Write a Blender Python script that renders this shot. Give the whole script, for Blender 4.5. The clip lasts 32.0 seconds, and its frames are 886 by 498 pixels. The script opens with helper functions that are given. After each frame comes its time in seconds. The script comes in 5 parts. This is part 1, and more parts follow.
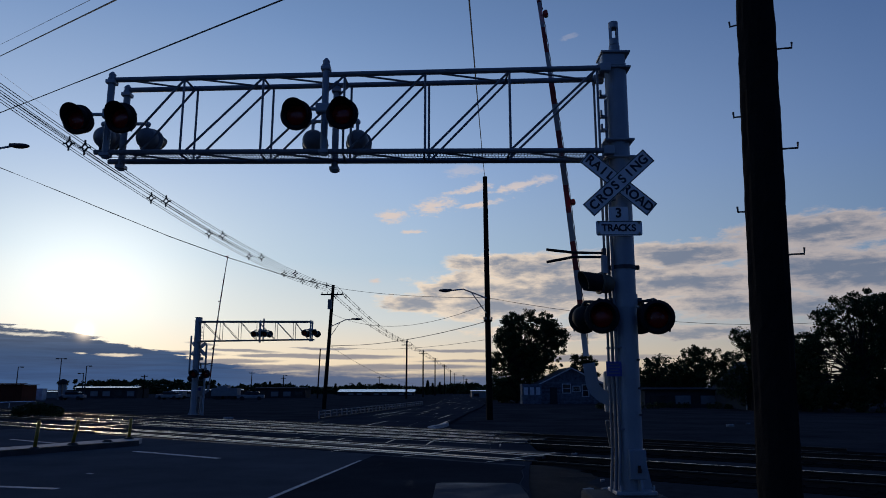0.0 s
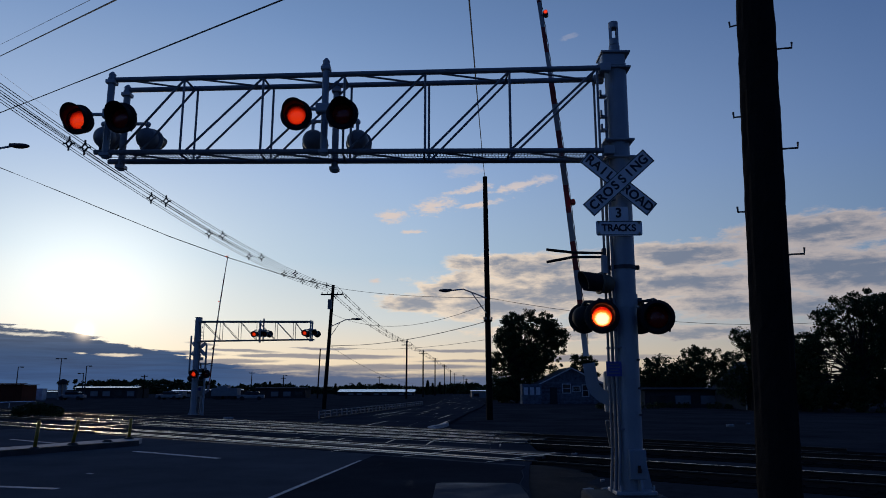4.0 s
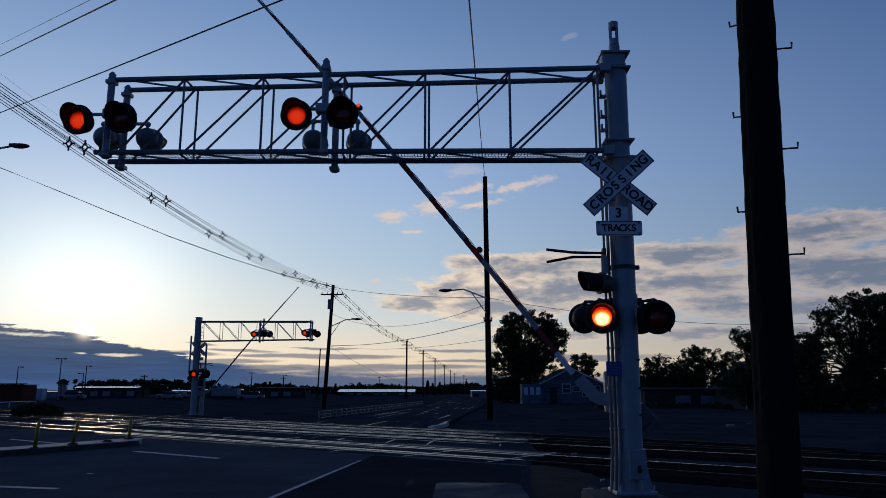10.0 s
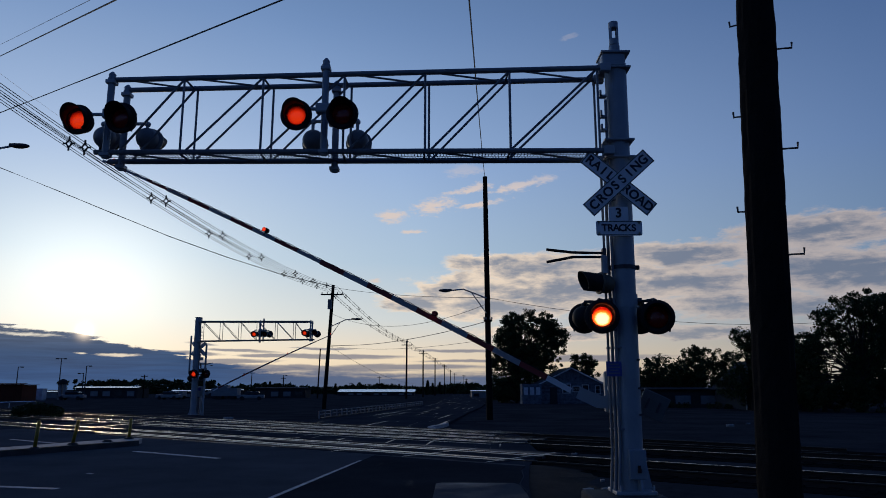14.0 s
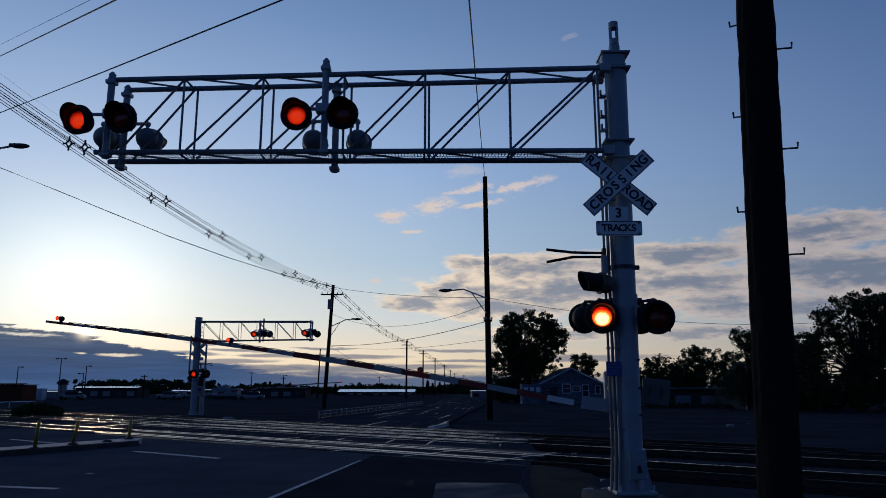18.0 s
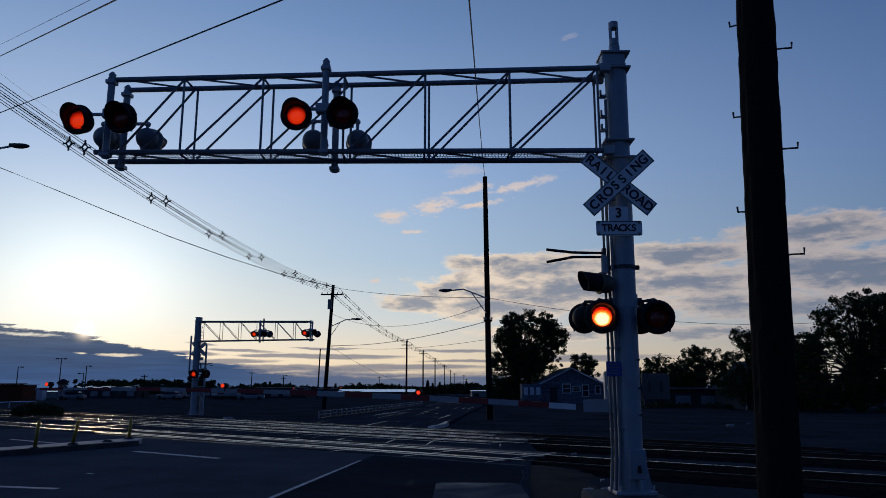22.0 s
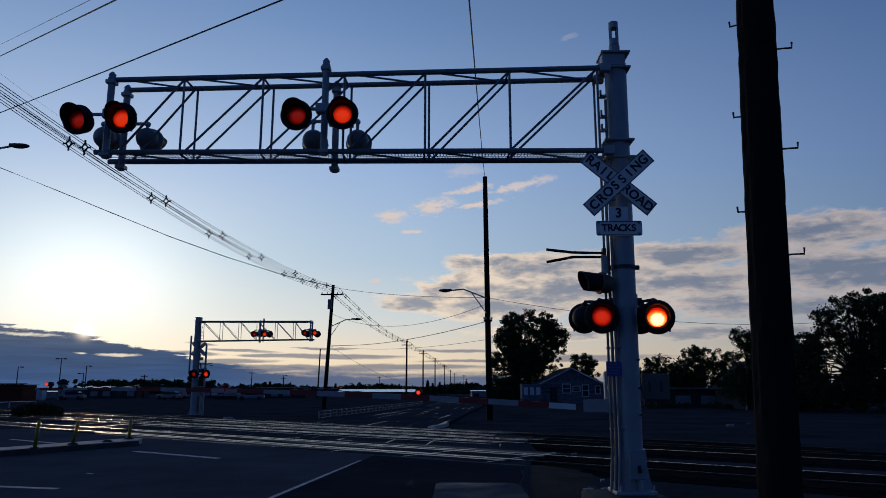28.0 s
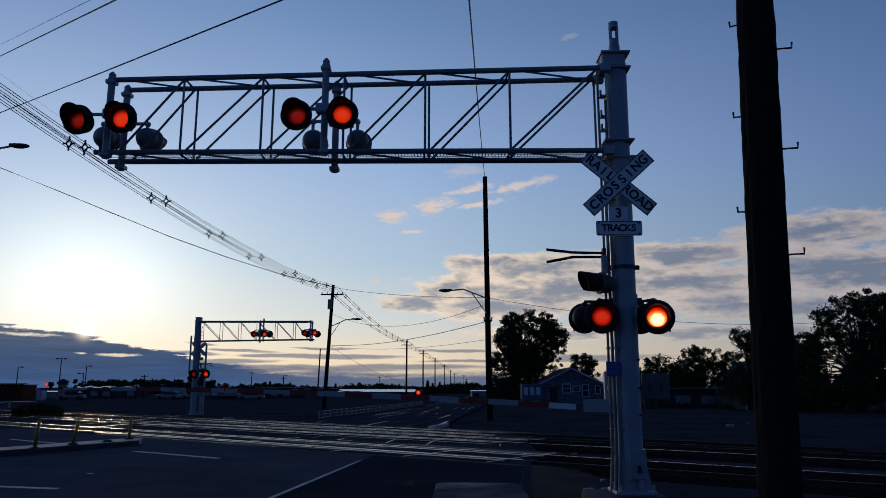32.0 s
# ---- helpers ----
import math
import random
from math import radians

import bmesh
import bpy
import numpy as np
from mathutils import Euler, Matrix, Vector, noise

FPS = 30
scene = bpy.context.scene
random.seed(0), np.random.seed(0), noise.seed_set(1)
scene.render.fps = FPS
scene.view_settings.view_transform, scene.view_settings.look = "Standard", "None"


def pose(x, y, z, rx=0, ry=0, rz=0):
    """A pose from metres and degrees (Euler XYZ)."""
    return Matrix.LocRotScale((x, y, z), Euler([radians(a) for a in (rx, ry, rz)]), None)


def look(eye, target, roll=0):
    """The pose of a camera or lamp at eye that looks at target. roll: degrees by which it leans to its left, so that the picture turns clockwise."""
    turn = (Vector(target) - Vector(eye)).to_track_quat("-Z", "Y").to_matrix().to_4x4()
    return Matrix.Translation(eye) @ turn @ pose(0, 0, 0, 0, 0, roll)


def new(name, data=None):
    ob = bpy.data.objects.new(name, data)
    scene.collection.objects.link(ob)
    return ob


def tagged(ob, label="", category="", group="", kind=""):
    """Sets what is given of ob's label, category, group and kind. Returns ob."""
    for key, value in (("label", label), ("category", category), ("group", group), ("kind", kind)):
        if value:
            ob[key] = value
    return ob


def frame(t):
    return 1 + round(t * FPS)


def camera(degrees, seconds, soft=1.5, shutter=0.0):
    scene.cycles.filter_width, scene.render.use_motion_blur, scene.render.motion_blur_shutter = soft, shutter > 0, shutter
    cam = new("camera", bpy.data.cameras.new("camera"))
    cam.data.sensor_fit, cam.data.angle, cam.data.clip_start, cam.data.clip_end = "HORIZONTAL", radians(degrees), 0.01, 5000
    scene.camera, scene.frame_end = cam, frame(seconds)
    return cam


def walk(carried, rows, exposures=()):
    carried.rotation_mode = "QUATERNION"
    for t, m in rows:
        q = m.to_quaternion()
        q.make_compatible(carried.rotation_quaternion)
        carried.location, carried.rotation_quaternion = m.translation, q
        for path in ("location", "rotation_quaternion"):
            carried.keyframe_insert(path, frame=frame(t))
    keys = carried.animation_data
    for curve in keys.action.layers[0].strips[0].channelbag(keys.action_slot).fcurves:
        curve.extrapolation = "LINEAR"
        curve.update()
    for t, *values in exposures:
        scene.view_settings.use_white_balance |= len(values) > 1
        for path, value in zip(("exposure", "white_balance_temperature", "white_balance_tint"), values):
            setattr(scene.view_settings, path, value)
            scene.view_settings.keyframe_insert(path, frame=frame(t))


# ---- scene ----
cam = camera(63, 32.0, 0.9)
walk(cam, [(0.0, pose(0, 0, 1.6, 101.01, 0, 0)), (32.0, pose(0, 0, 1.6, 101.01, 0, 0))])
scene.view_settings.exposure = 0.0

# ---- sky and sun ----
SUN_AZ, SUN_EL = -26.3, 4.3      # degrees from +Y (clockwise positive) and above the horizon


class Nodes:
    """Short calls for building a node tree."""

    def __init__(self, tree):
        self.t = tree
        tree.nodes.clear()

    def add(self, kind, operation="", interpolation_type="", blend_type="", sky_type=""):
        n = self.t.nodes.new(kind)
        if operation:
            n.operation = operation
        if interpolation_type:
            n.interpolation_type = interpolation_type
        if blend_type:
            n.data_type, n.blend_type = "RGBA", blend_type
        if sky_type:
            n.sky_type, n.sun_disc = sky_type, False
        return n

    def put(self, socket, value):
        if isinstance(value, bpy.types.NodeSocket):
            self.t.links.new(value, socket)
        else:
            socket.default_value = value

    def math(self, op, a, b=0.0, c=0.0):
        n = self.add("ShaderNodeMath", operation=op)
        for i, v in enumerate((a, b, c)):
            self.put(n.inputs[i], v)
        return n.outputs[0]

    def step(self, v, lo, hi, a=0.0, b=1.0):
        n = self.add("ShaderNodeMapRange", interpolation_type="SMOOTHSTEP")
        for i, x in enumerate((v, lo, hi, a, b)):
            self.put(n.inputs[i], x)
        return n.outputs[0]

    def mix(self, f, a, b, blend="MIX"):
        n = self.add("ShaderNodeMix", blend_type=blend)
        self.put(n.inputs[0], f)
        self.put(n.inputs[6], a if isinstance(a, bpy.types.NodeSocket) else (*a, 1))
        self.put(n.inputs[7], b if isinstance(b, bpy.types.NodeSocket) else (*b, 1))
        return n.outputs[2]

    def ramp(self, v, stops):
        n = self.add("ShaderNodeValToRGB")
        self.put(n.inputs[0], v)
        el = n.color_ramp.elements
        el[0].position, el[0].color = stops[0][0], (*stops[0][1], 1)
        el[1].position, el[1].color = stops[-1][0], (*stops[-1][1], 1)
        for p, c in stops[1:-1]:
            e = el.new(p)
            e.color = (*c, 1)
        return n.outputs[0]

    def xyz(self, x, y, z):
        n = self.add("ShaderNodeCombineXYZ")
        for i, v in enumerate((x, y, z)):
            self.put(n.inputs[i], v)
        return n.outputs[0]

    def noise(self, vec, scale, detail=4.0, rough=0.55, dist=0.0):
        n = self.add("ShaderNodeTexNoise")
        if vec is not None:
            self.put(n.inputs["Vector"], vec)
        n.inputs["Scale"].default_value, n.inputs["Detail"].default_value = scale, detail
        n.inputs["Roughness"].default_value, n.inputs["Distortion"].default_value = rough, dist
        return n.outputs[0]


def make_world():
    world = bpy.data.worlds.new("sky")
    scene.world = world
    world.use_nodes = True
    n = Nodes(world.node_tree)
    gen = n.add("ShaderNodeTexCoord").outputs["Generated"]
    sep = n.add("ShaderNodeSeparateXYZ")
    n.put(sep.inputs[0], gen)
    x, y, z = sep.outputs
    el = n.math("MULTIPLY", n.math("ARCSINE", z), 57.2958)
    az = n.math("MULTIPLY", n.math("ARCTAN2", x, y), 57.2958)
    # clear dusk sky, physically based, seen through thin haze
    sky = n.add("ShaderNodeTexSky", sky_type="NISHITA")
    sky.sun_elevation, sky.sun_rotation = radians(SUN_EL), radians(SUN_AZ)
    sky.air_density, sky.dust_density, sky.ozone_density = 1.0, 1.4, 1.5
    nis = n.mix(1.0, sky.outputs[0], (SKY_GAIN, SKY_GAIN, SKY_GAIN), "MULTIPLY")
    # haze of the twilight sky by height, towards the sunrise
    t = n.math("DIVIDE", el, 45.0)
    haze = n.ramp(t, [(0.0, (0.66, 0.53, 0.38)), (0.05, (0.85, 0.70, 0.51)), (0.12, (0.615, 0.66, 0.67)), (0.22, (0.41, 0.55, 0.70)),
                      (0.38, (0.305, 0.45, 0.71)), (0.62, (0.175, 0.295, 0.54)), (0.85, (0.09, 0.18, 0.37)), (1.0, (0.085, 0.175, 0.38))])
    # darker away from the sun
    sd = Vector((math.sin(radians(SUN_AZ)) * math.cos(radians(SUN_EL)), math.cos(radians(SUN_AZ)) * math.cos(radians(SUN_EL)), math.sin(radians(SUN_EL))))
    dot = n.add("ShaderNodeVectorMath", operation="DOT_PRODUCT")
    n.put(dot.inputs[0], gen)
    dot.inputs[1].default_value = sd
    ang = n.math("MULTIPLY", n.math("ARCCOSINE", n.math("MINIMUM", dot.outputs["Value"], 0.99999)), 57.2958)
    fall = n.ramp(n.math("DIVIDE", ang, 180.0), [(0.0, (1.06, 1.04, 1.0)), (0.14, (1.0, 1.0, 1.0)), (0.24, (0.70, 0.725, 0.775)), (0.33, (0.42, 0.485, 0.59)),
                                                   (0.5, (0.115, 0.20, 0.37)), (1.0, (0.050, 0.110, 0.270))])
    base = n.mix(1.0, haze, fall, "MULTIPLY")
    # glare of the low sun in the haze
    dx = n.math("SUBTRACT", az, SUN_AZ)
    dy = n.math("SUBTRACT", el, SUN_EL + 3.6)
    r2 = n.math("ADD", n.math("MULTIPLY", dx, dx), n.math("MULTIPLY", n.math("MULTIPLY", dy, dy), 2.0))
    g1 = n.math("MULTIPLY", n.math("EXPONENT", n.math("DIVIDE", r2, -44.0)), 0.36)
    g2 = n.math("MULTIPLY", n.math("EXPONENT", n.math("DIVIDE", r2, -300.0)), 0.22)
    glow = n.mix(1.0, n.xyz(g1, n.math("MULTIPLY", g1, 0.95), n.math("MULTIPLY", g1, 0.80)), n.xyz(n.math("MULTIPLY", g2, 1.10), g2, n.math("MULTIPLY", g2, 0.78)), "ADD")
    # clouds, in degrees of azimuth and height, frayed by two scales of noise
    def field(sx, sy, detail, rough, ox=0.0, dist=0.0):
        return n.noise(n.xyz(n.math("MULTIPLY", n.math("ADD", az, ox), sx), n.math("MULTIPLY", el, sy), 0.0), 1.0, detail, rough, dist)
    w1, w2, fine = field(0.35, 0.8, 5.0, 0.6, 31.0), field(0.3, 0.9, 5.0, 0.6, 83.0), field(0.55, 1.7, 9.0, 0.66, 12.0, 0.3)
    streak = field(0.10, 1.5, 8.0, 0.62, 5.0, 0.4)

    def masses(rows, wa, we):
        """Height of the nearest of several soft lens-shaped masses (azimuth, height, half width, half height, slope): 1 inside, 0 at the rim, below 0 outside."""
        a = n.math("ADD", az, n.math("MULTIPLY", n.math("SUBTRACT", w1, 0.5), wa))
        e = n.math("ADD", el, n.math("MULTIPLY", n.math("SUBTRACT", w2, 0.5), we))
        top = None
        for ca, ce, ra, re, slope in rows:
            da = n.math("SUBTRACT", a, ca)
            de = n.math("SUBTRACT", n.math("SUBTRACT", e, ce), n.math("MULTIPLY", da, slope))
            q = n.math("ADD", n.math("POWER", n.math("DIVIDE", n.math("ABSOLUTE", da), ra), 2.0), n.math("POWER", n.math("DIVIDE", n.math("ABSOLUTE", de), re), 2.0))
            d = n.math("SUBTRACT", 1.0, n.math("SQRT", q))
            top = d if top is None else n.math("MAXIMUM", top, d)
        return n.math("MAXIMUM", top, -1.5)
    lit = n.mix(1.0, base, glow, "ADD")
    # fair-weather clouds away from the sun: cream rims, grey folds
    m = masses([(3.2, 9.9, 3.0, 0.8, 0.0), (7.4, 9.4, 6.2, 1.1, 0.05), (0.9, 8.2, 2.9, 0.9, 0.22), (7.9, 7.6, 9.0, 1.6, -0.03), (-2.0, 6.6, 3.0, 0.75, -0.1), (3.0, 6.4, 7.2, 1.0, -0.06),
                (18.3, 10.1, 6.5, 0.95, -0.01), (17.4, 8.0, 8.4, 1.5, -0.05), (28.1, 11.0, 6.5, 1.3, 0.0), (29.5, 8.1, 8.0, 1.9, -0.09), (24.5, 6.0, 10.0, 1.0, -0.05), (9.5, 4.3, 7.5, 0.5, -0.02), (21.5, 4.2, 9.0, 0.5, -0.03), (40.0, 8.0, 9.0, 3.0, 0.0)], 2.6, 1.5)
    m = n.math("ADD", m, n.math("MULTIPLY", n.math("SUBTRACT", fine, 0.5), 1.25))
    dens = n.step(m, -0.22, 0.24)
    warm = n.step(az, -3.0, 28.0)
    puff = field(0.17, 0.5, 9.0, 0.6, 57.0, 0.6)
    billow = field(0.42, 0.95, 6.0, 0.55, 140.0, 1.1)
    weave = n.step(az, 4.0, 18.0, 0.12, 0.45)
    tex = n.math("ADD", n.math("MULTIPLY", n.math("SUBTRACT", 1.0, weave), puff), n.math("MULTIPLY", weave, streak))
    fold = n.step(n.math("ADD", n.math("MULTIPLY", m, 0.85), n.math("MULTIPLY", n.math("SUBTRACT", n.math("ADD", n.math("MULTIPLY", tex, 0.7), n.math("MULTIPLY", billow, 0.3)), 0.5), 2.7)), 0.0, 0.78)
    light_side = n.mix(warm, (0.94, 0.76, 0.58), (0.49, 0.43, 0.42))
    shade_side = n.mix(warm, (0.27, 0.285, 0.34), (0.155, 0.19, 0.27))
    out = n.mix(n.math("MULTIPLY", dens, n.step(el, 3.0, 8.0, 0.7, 0.92)), lit, n.mix(fold, light_side, shade_side))
    # small high wisps
    m = masses([(-4.2, 13.6, 1.6, 0.7, 0.0), (-0.6, 14.4, 2.4, 0.75, 0.15), (6.7, 16.0, 3.2, 0.5, 0.23), (3.0, 14.5, 2.6, 0.35, 0.13), (-5.5, 8.4, 0.8, 0.4, 0.01), (1.9, 17.2, 2.0, 0.7, 0.08), (10.5, 27.0, 0.8, 0.3, 0.27), (-2.4, 12.4, 1.1, 0.25, 0.1), (2.4, 15.8, 2.4, 0.35, 0.2)], 1.2, 0.9)
    frayed = field(1.1, 2.6, 8.0, 0.7, 40.0, 0.4)
    m = n.math("ADD", m, n.math("MULTIPLY", n.math("SUBTRACT", n.math("ADD", n.math("MULTIPLY", fine, 0.45), n.math("MULTIPLY", frayed, 0.55)), 0.5), 3.4))
    out = n.mix(n.math("MULTIPLY", n.step(m, 0.0, 0.8), n.step(el, 15.0, 18.0, 0.9, 0.16)), out, (0.74, 0.62, 0.56))
    # low bank of cloud under the sun
    layer = field(0.16, 2.6, 8.0, 0.62, 17.0, 0.5)
    edge = n.ramp(n.math("DIVIDE", n.math("ADD", az, 60.0), 90.0), [(0.0, (0.5, 0.5, 0.5)), (0.317, (0.437, 0.437, 0.437)), (0.363, (0.385, 0.385, 0.385)), (0.417, (0.31, 0.31, 0.31)), (0.451, (0.246, 0.246, 0.246)),
                                                                        (0.506, (0.165, 0.165, 0.165)), (0.6, (0.142, 0.142, 0.142)), (0.70, (0.14, 0.14, 0.14)), (1.0, (0.02, 0.02, 0.02))])
    edge = n.math("ADD", n.math("MULTIPLY", edge, 10.0), n.math("ADD", n.math("MULTIPLY", n.math("SUBTRACT", layer, 0.5), 1.5), n.math("MULTIPLY", n.math("SUBTRACT", fine, 0.5), 0.9)))
    bank = n.step(n.math("DIVIDE", n.math("SUBTRACT", edge, el), n.step(az, -20.0, -8.0, 0.1, 0.6)), -0.7, 1.2)
    slit = masses([(-24.3, 2.45, 2.0, 0.15, 0.0), (-26.3, 2.5, 0.5, 0.09, 0.0), (-30.2, 3.75, 2.3, 0.2, -0.05)], 0.9, 0.45)
    slit = n.math("MULTIPLY", n.step(n.math("ADD", slit, n.math("MULTIPLY", n.math("SUBTRACT", fine, 0.5), 2.4)), 0.0, 0.8), 0.7)
    bank = n.math("MULTIPLY", bank, n.math("SUBTRACT", 1.0, slit))
    bars = masses([(-8.5, 2.5, 6.5, 0.24, 0.0), (-13.2, 2.55, 3.0, 0.17, 0.01), (-2.8, 1.75, 8.5, 0.26, 0.0), (-10.7, 1.6, 12.0, 0.30, 0.0), (-16.9, 2.1, 4.6, 0.22, 0.01), (0.7, 3.0, 3.5, 0.18, 0.0), (-19.0, 2.7, 2.8, 0.19, -0.04), (2.5, 2.2, 5.0, 0.15, 0.0), (12.0, 2.4, 9.0, 0.3, 0.0), (-18.2, 3.35, 1.6, 0.14, -0.05), (-15.6, 2.9, 3.2, 0.16, -0.02), (-9.5, 3.1, 2.6, 0.12, 0.0)], 2.5, 0.35)
    bars = n.math("MULTIPLY", n.step(n.math("ADD", bars, n.math("MULTIPLY", n.math("SUBTRACT", streak, 0.5), 1.6)), -0.05, 0.5), 0.8)
    out = n.mix(bars, out, (0.19, 0.20, 0.26))
    bank_col = n.ramp(n.math("DIVIDE", el, 5.0), [(0.0, (0.042, 0.11, 0.26)), (0.2, (0.027, 0.08, 0.205)), (0.5, (0.034, 0.08, 0.18)), (0.75, (0.074, 0.11, 0.185)), (1.0, (0.14, 0.16, 0.21))])
    tone = n.math("ADD", 0.45, n.math("MULTIPLY", layer, 1.1))
    bank_col = n.mix(1.0, bank_col, n.xyz(tone, tone, tone), "MULTIPLY")
    bank_col = n.mix(n.step(az, -20.0, -4.0, 0.0, 0.75), bank_col, (0.135, 0.165, 0.25))
    out = n.mix(n.math("MULTIPLY", bank, 0.99), out, bank_col)
    # the sun breaking through the upper rim of the bank
    hot_dy = n.math("SUBTRACT", el, SUN_EL - 0.25)
    hr = n.math("ADD", n.math("MULTIPLY", dx, dx), n.math("MULTIPLY", hot_dy, hot_dy))
    hot = n.math("MULTIPLY", n.math("EXPONENT", n.math("DIVIDE", hr, -0.22)), 1.2)
    out = n.mix(1.0, out, n.xyz(n.math("MULTIPLY", hot, 1.1), n.math("MULTIPLY", hot, 0.85), n.math("MULTIPLY", hot, 0.55)), "ADD")
    # below the horizon
    out = n.mix(n.step(el, -1.2, -0.1, 1.0, 0.0), out, (0.02, 0.03, 0.05))
    # overall
    out = n.mix(0.05, out, nis)
    bg = n.add("ShaderNodeBackground")
    n.put(bg.inputs[0], out)
    bg.inputs[1].default_value = 1.0
    n.put(n.add("ShaderNodeOutputWorld").inputs[0], bg.outputs[0])


SKY_GAIN = 0.004
make_world()
sun = new("sun", bpy.data.lights.new("sun", "SUN"))
sun.data.energy, sun.data.angle, sun.data.color = 0.25, radians(6), (1.0, 0.78, 0.55)
sun.matrix_world = look((0, 0, 0), (-math.sin(radians(SUN_AZ)), -math.cos(radians(SUN_AZ)), -math.tan(radians(SUN_EL))))
sun.location = (-30, 60, 40)


# ---- materials ----
def surface(name, colour, rough=0.6, metal=0.0, vary=0.25, scale=6.0, fine=60.0, bump=0.15, spec=0.5, rough_vary=0.15):
    """Painted, worn or mineral surface: two scales of variation, fine relief."""
    m = bpy.data.materials.new(name)
    m.use_nodes = True
    n = Nodes(m.node_tree)
    co = n.add("ShaderNodeTexCoord").outputs["Object"]
    a, b = n.noise(co, scale, 4.0, 0.6), n.noise(co, fine, 3.0, 0.6)
    rnd = n.add("ShaderNodeObjectInfo").outputs["Random"]
    f = n.math("ADD", n.math("MULTIPLY", n.math("SUBTRACT", a, 0.5), 1.6), n.math("MULTIPLY", n.math("SUBTRACT", b, 0.5), 0.7))
    f = n.math("ADD", f, n.math("MULTIPLY", n.math("SUBTRACT", rnd, 0.5), 0.35))
    k = n.math("ADD", 1.0, n.math("MULTIPLY", f, vary * 1.6))
    col = n.mix(1.0, colour, n.xyz(k, k, k), "MULTIPLY")
    p = n.add("ShaderNodeBsdfPrincipled")
    n.put(p.inputs["Base Color"], col)
    n.put(p.inputs["Roughness"], n.math("ADD", rough, n.math("MULTIPLY", n.math("SUBTRACT", a, 0.5), rough_vary * 2)))
    p.inputs["Metallic"].default_value = metal
    p.inputs["Specular IOR Level"].default_value = spec
    if bump:
        bn = n.add("ShaderNodeBump")
        bn.inputs["Strength"].default_value, bn.inputs["Distance"].default_value = bump, 0.01
        n.put(bn.inputs["Height"], b)
        n.put(p.inputs["Normal"], bn.outputs[0])
    n.put(n.add("ShaderNodeOutputMaterial").inputs[0], p.outputs[0])
    return m


def asphalt(name, colour, wet_lo, wet_hi, stretch, turn=0.0, smooth=0.62):
    """Worn asphalt with damp, smoother patches drawn out along the wheel tracks."""
    m = bpy.data.materials.new(name)
    m.use_nodes = True
    n = Nodes(m.node_tree)
    co = n.add("ShaderNodeTexCoord").outputs["Object"]
    mp = n.add("ShaderNodeMapping")
    n.put(mp.inputs[0], co)
    mp.vector_type = "TEXTURE"
    mp.inputs["Scale"].default_value, mp.inputs["Rotation"].default_value = [1 / q for q in stretch], (0, 0, radians(turn))
    wet = n.step(n.noise(mp.outputs[0], 1.0, 5.0, 0.6, 0.3), wet_lo, wet_hi)
    grain, patch = n.noise(co, 45.0, 4.0, 0.7), n.noise(co, 0.35, 6.0, 0.66)
    k = n.math("MULTIPLY", n.math("ADD", 0.15, n.math("ADD", n.math("MULTIPLY", grain, 0.6), n.math("MULTIPLY", patch, 1.1))), n.math("SUBTRACT", 1.0, n.math("MULTIPLY", wet, 0.35)))
    p = n.add("ShaderNodeBsdfPrincipled")
    n.put(p.inputs["Base Color"], n.mix(1.0, colour, n.xyz(k, k, k), "MULTIPLY"))
    n.put(p.inputs["Roughness"], n.math("SUBTRACT", 0.92, n.math("MULTIPLY", wet, smooth)))
    n.put(p.inputs["Specular IOR Level"], n.math("MULTIPLY", wet, 0.5))
    bn = n.add("ShaderNodeBump")
    bn.inputs["Distance"].default_value = 0.01
    n.put(bn.inputs["Strength"], n.math("SUBTRACT", 0.45, n.math("MULTIPLY", wet, 0.35)))
    n.put(bn.inputs["Height"], grain)
    n.put(p.inputs["Normal"], bn.outputs[0])
    n.put(n.add("ShaderNodeOutputMaterial").inputs[0], p.outputs[0])
    return m


def lamp_glow(name, core, mid, rim, power, offset=(0.0, 0.0), size=0.15):
    """The lit reflector of a lamp: hot filament area fading to the deep red of the rim."""
    m = bpy.data.materials.new(name)
    m.use_nodes = True
    n = Nodes(m.node_tree)
    sep = n.add("ShaderNodeSeparateXYZ")
    n.put(sep.inputs[0], n.add("ShaderNodeTexCoord").outputs["UV"])
    dx, dz = n.math("SUBTRACT", sep.outputs[0], offset[0]), n.math("SUBTRACT", sep.outputs[1], offset[1])
    r = n.math("SQRT", n.math("ADD", n.math("MULTIPLY", dx, dx), n.math("MULTIPLY", n.math("MULTIPLY", dz, dz), 1.2)))
    flutes = n.noise(n.xyz(n.math("MULTIPLY", dx, 28.0), n.math("MULTIPLY", dz, 90.0), 0.0), 1.0, 2.0)
    rip = n.math("MULTIPLY", n.math("SUBTRACT", flutes, 0.5), 0.06)
    col = n.ramp(n.math("DIVIDE", n.math("ADD", r, rip), size), [(0.0, core), (0.45, core), (0.66, mid), (0.9, rim), (1.0, rim)])
    e = n.add("ShaderNodeEmission")
    n.put(e.inputs[0], col)
    e.inputs[1].default_value = power
    n.put(n.add("ShaderNodeOutputMaterial").inputs[0], e.outputs[0])
    return m


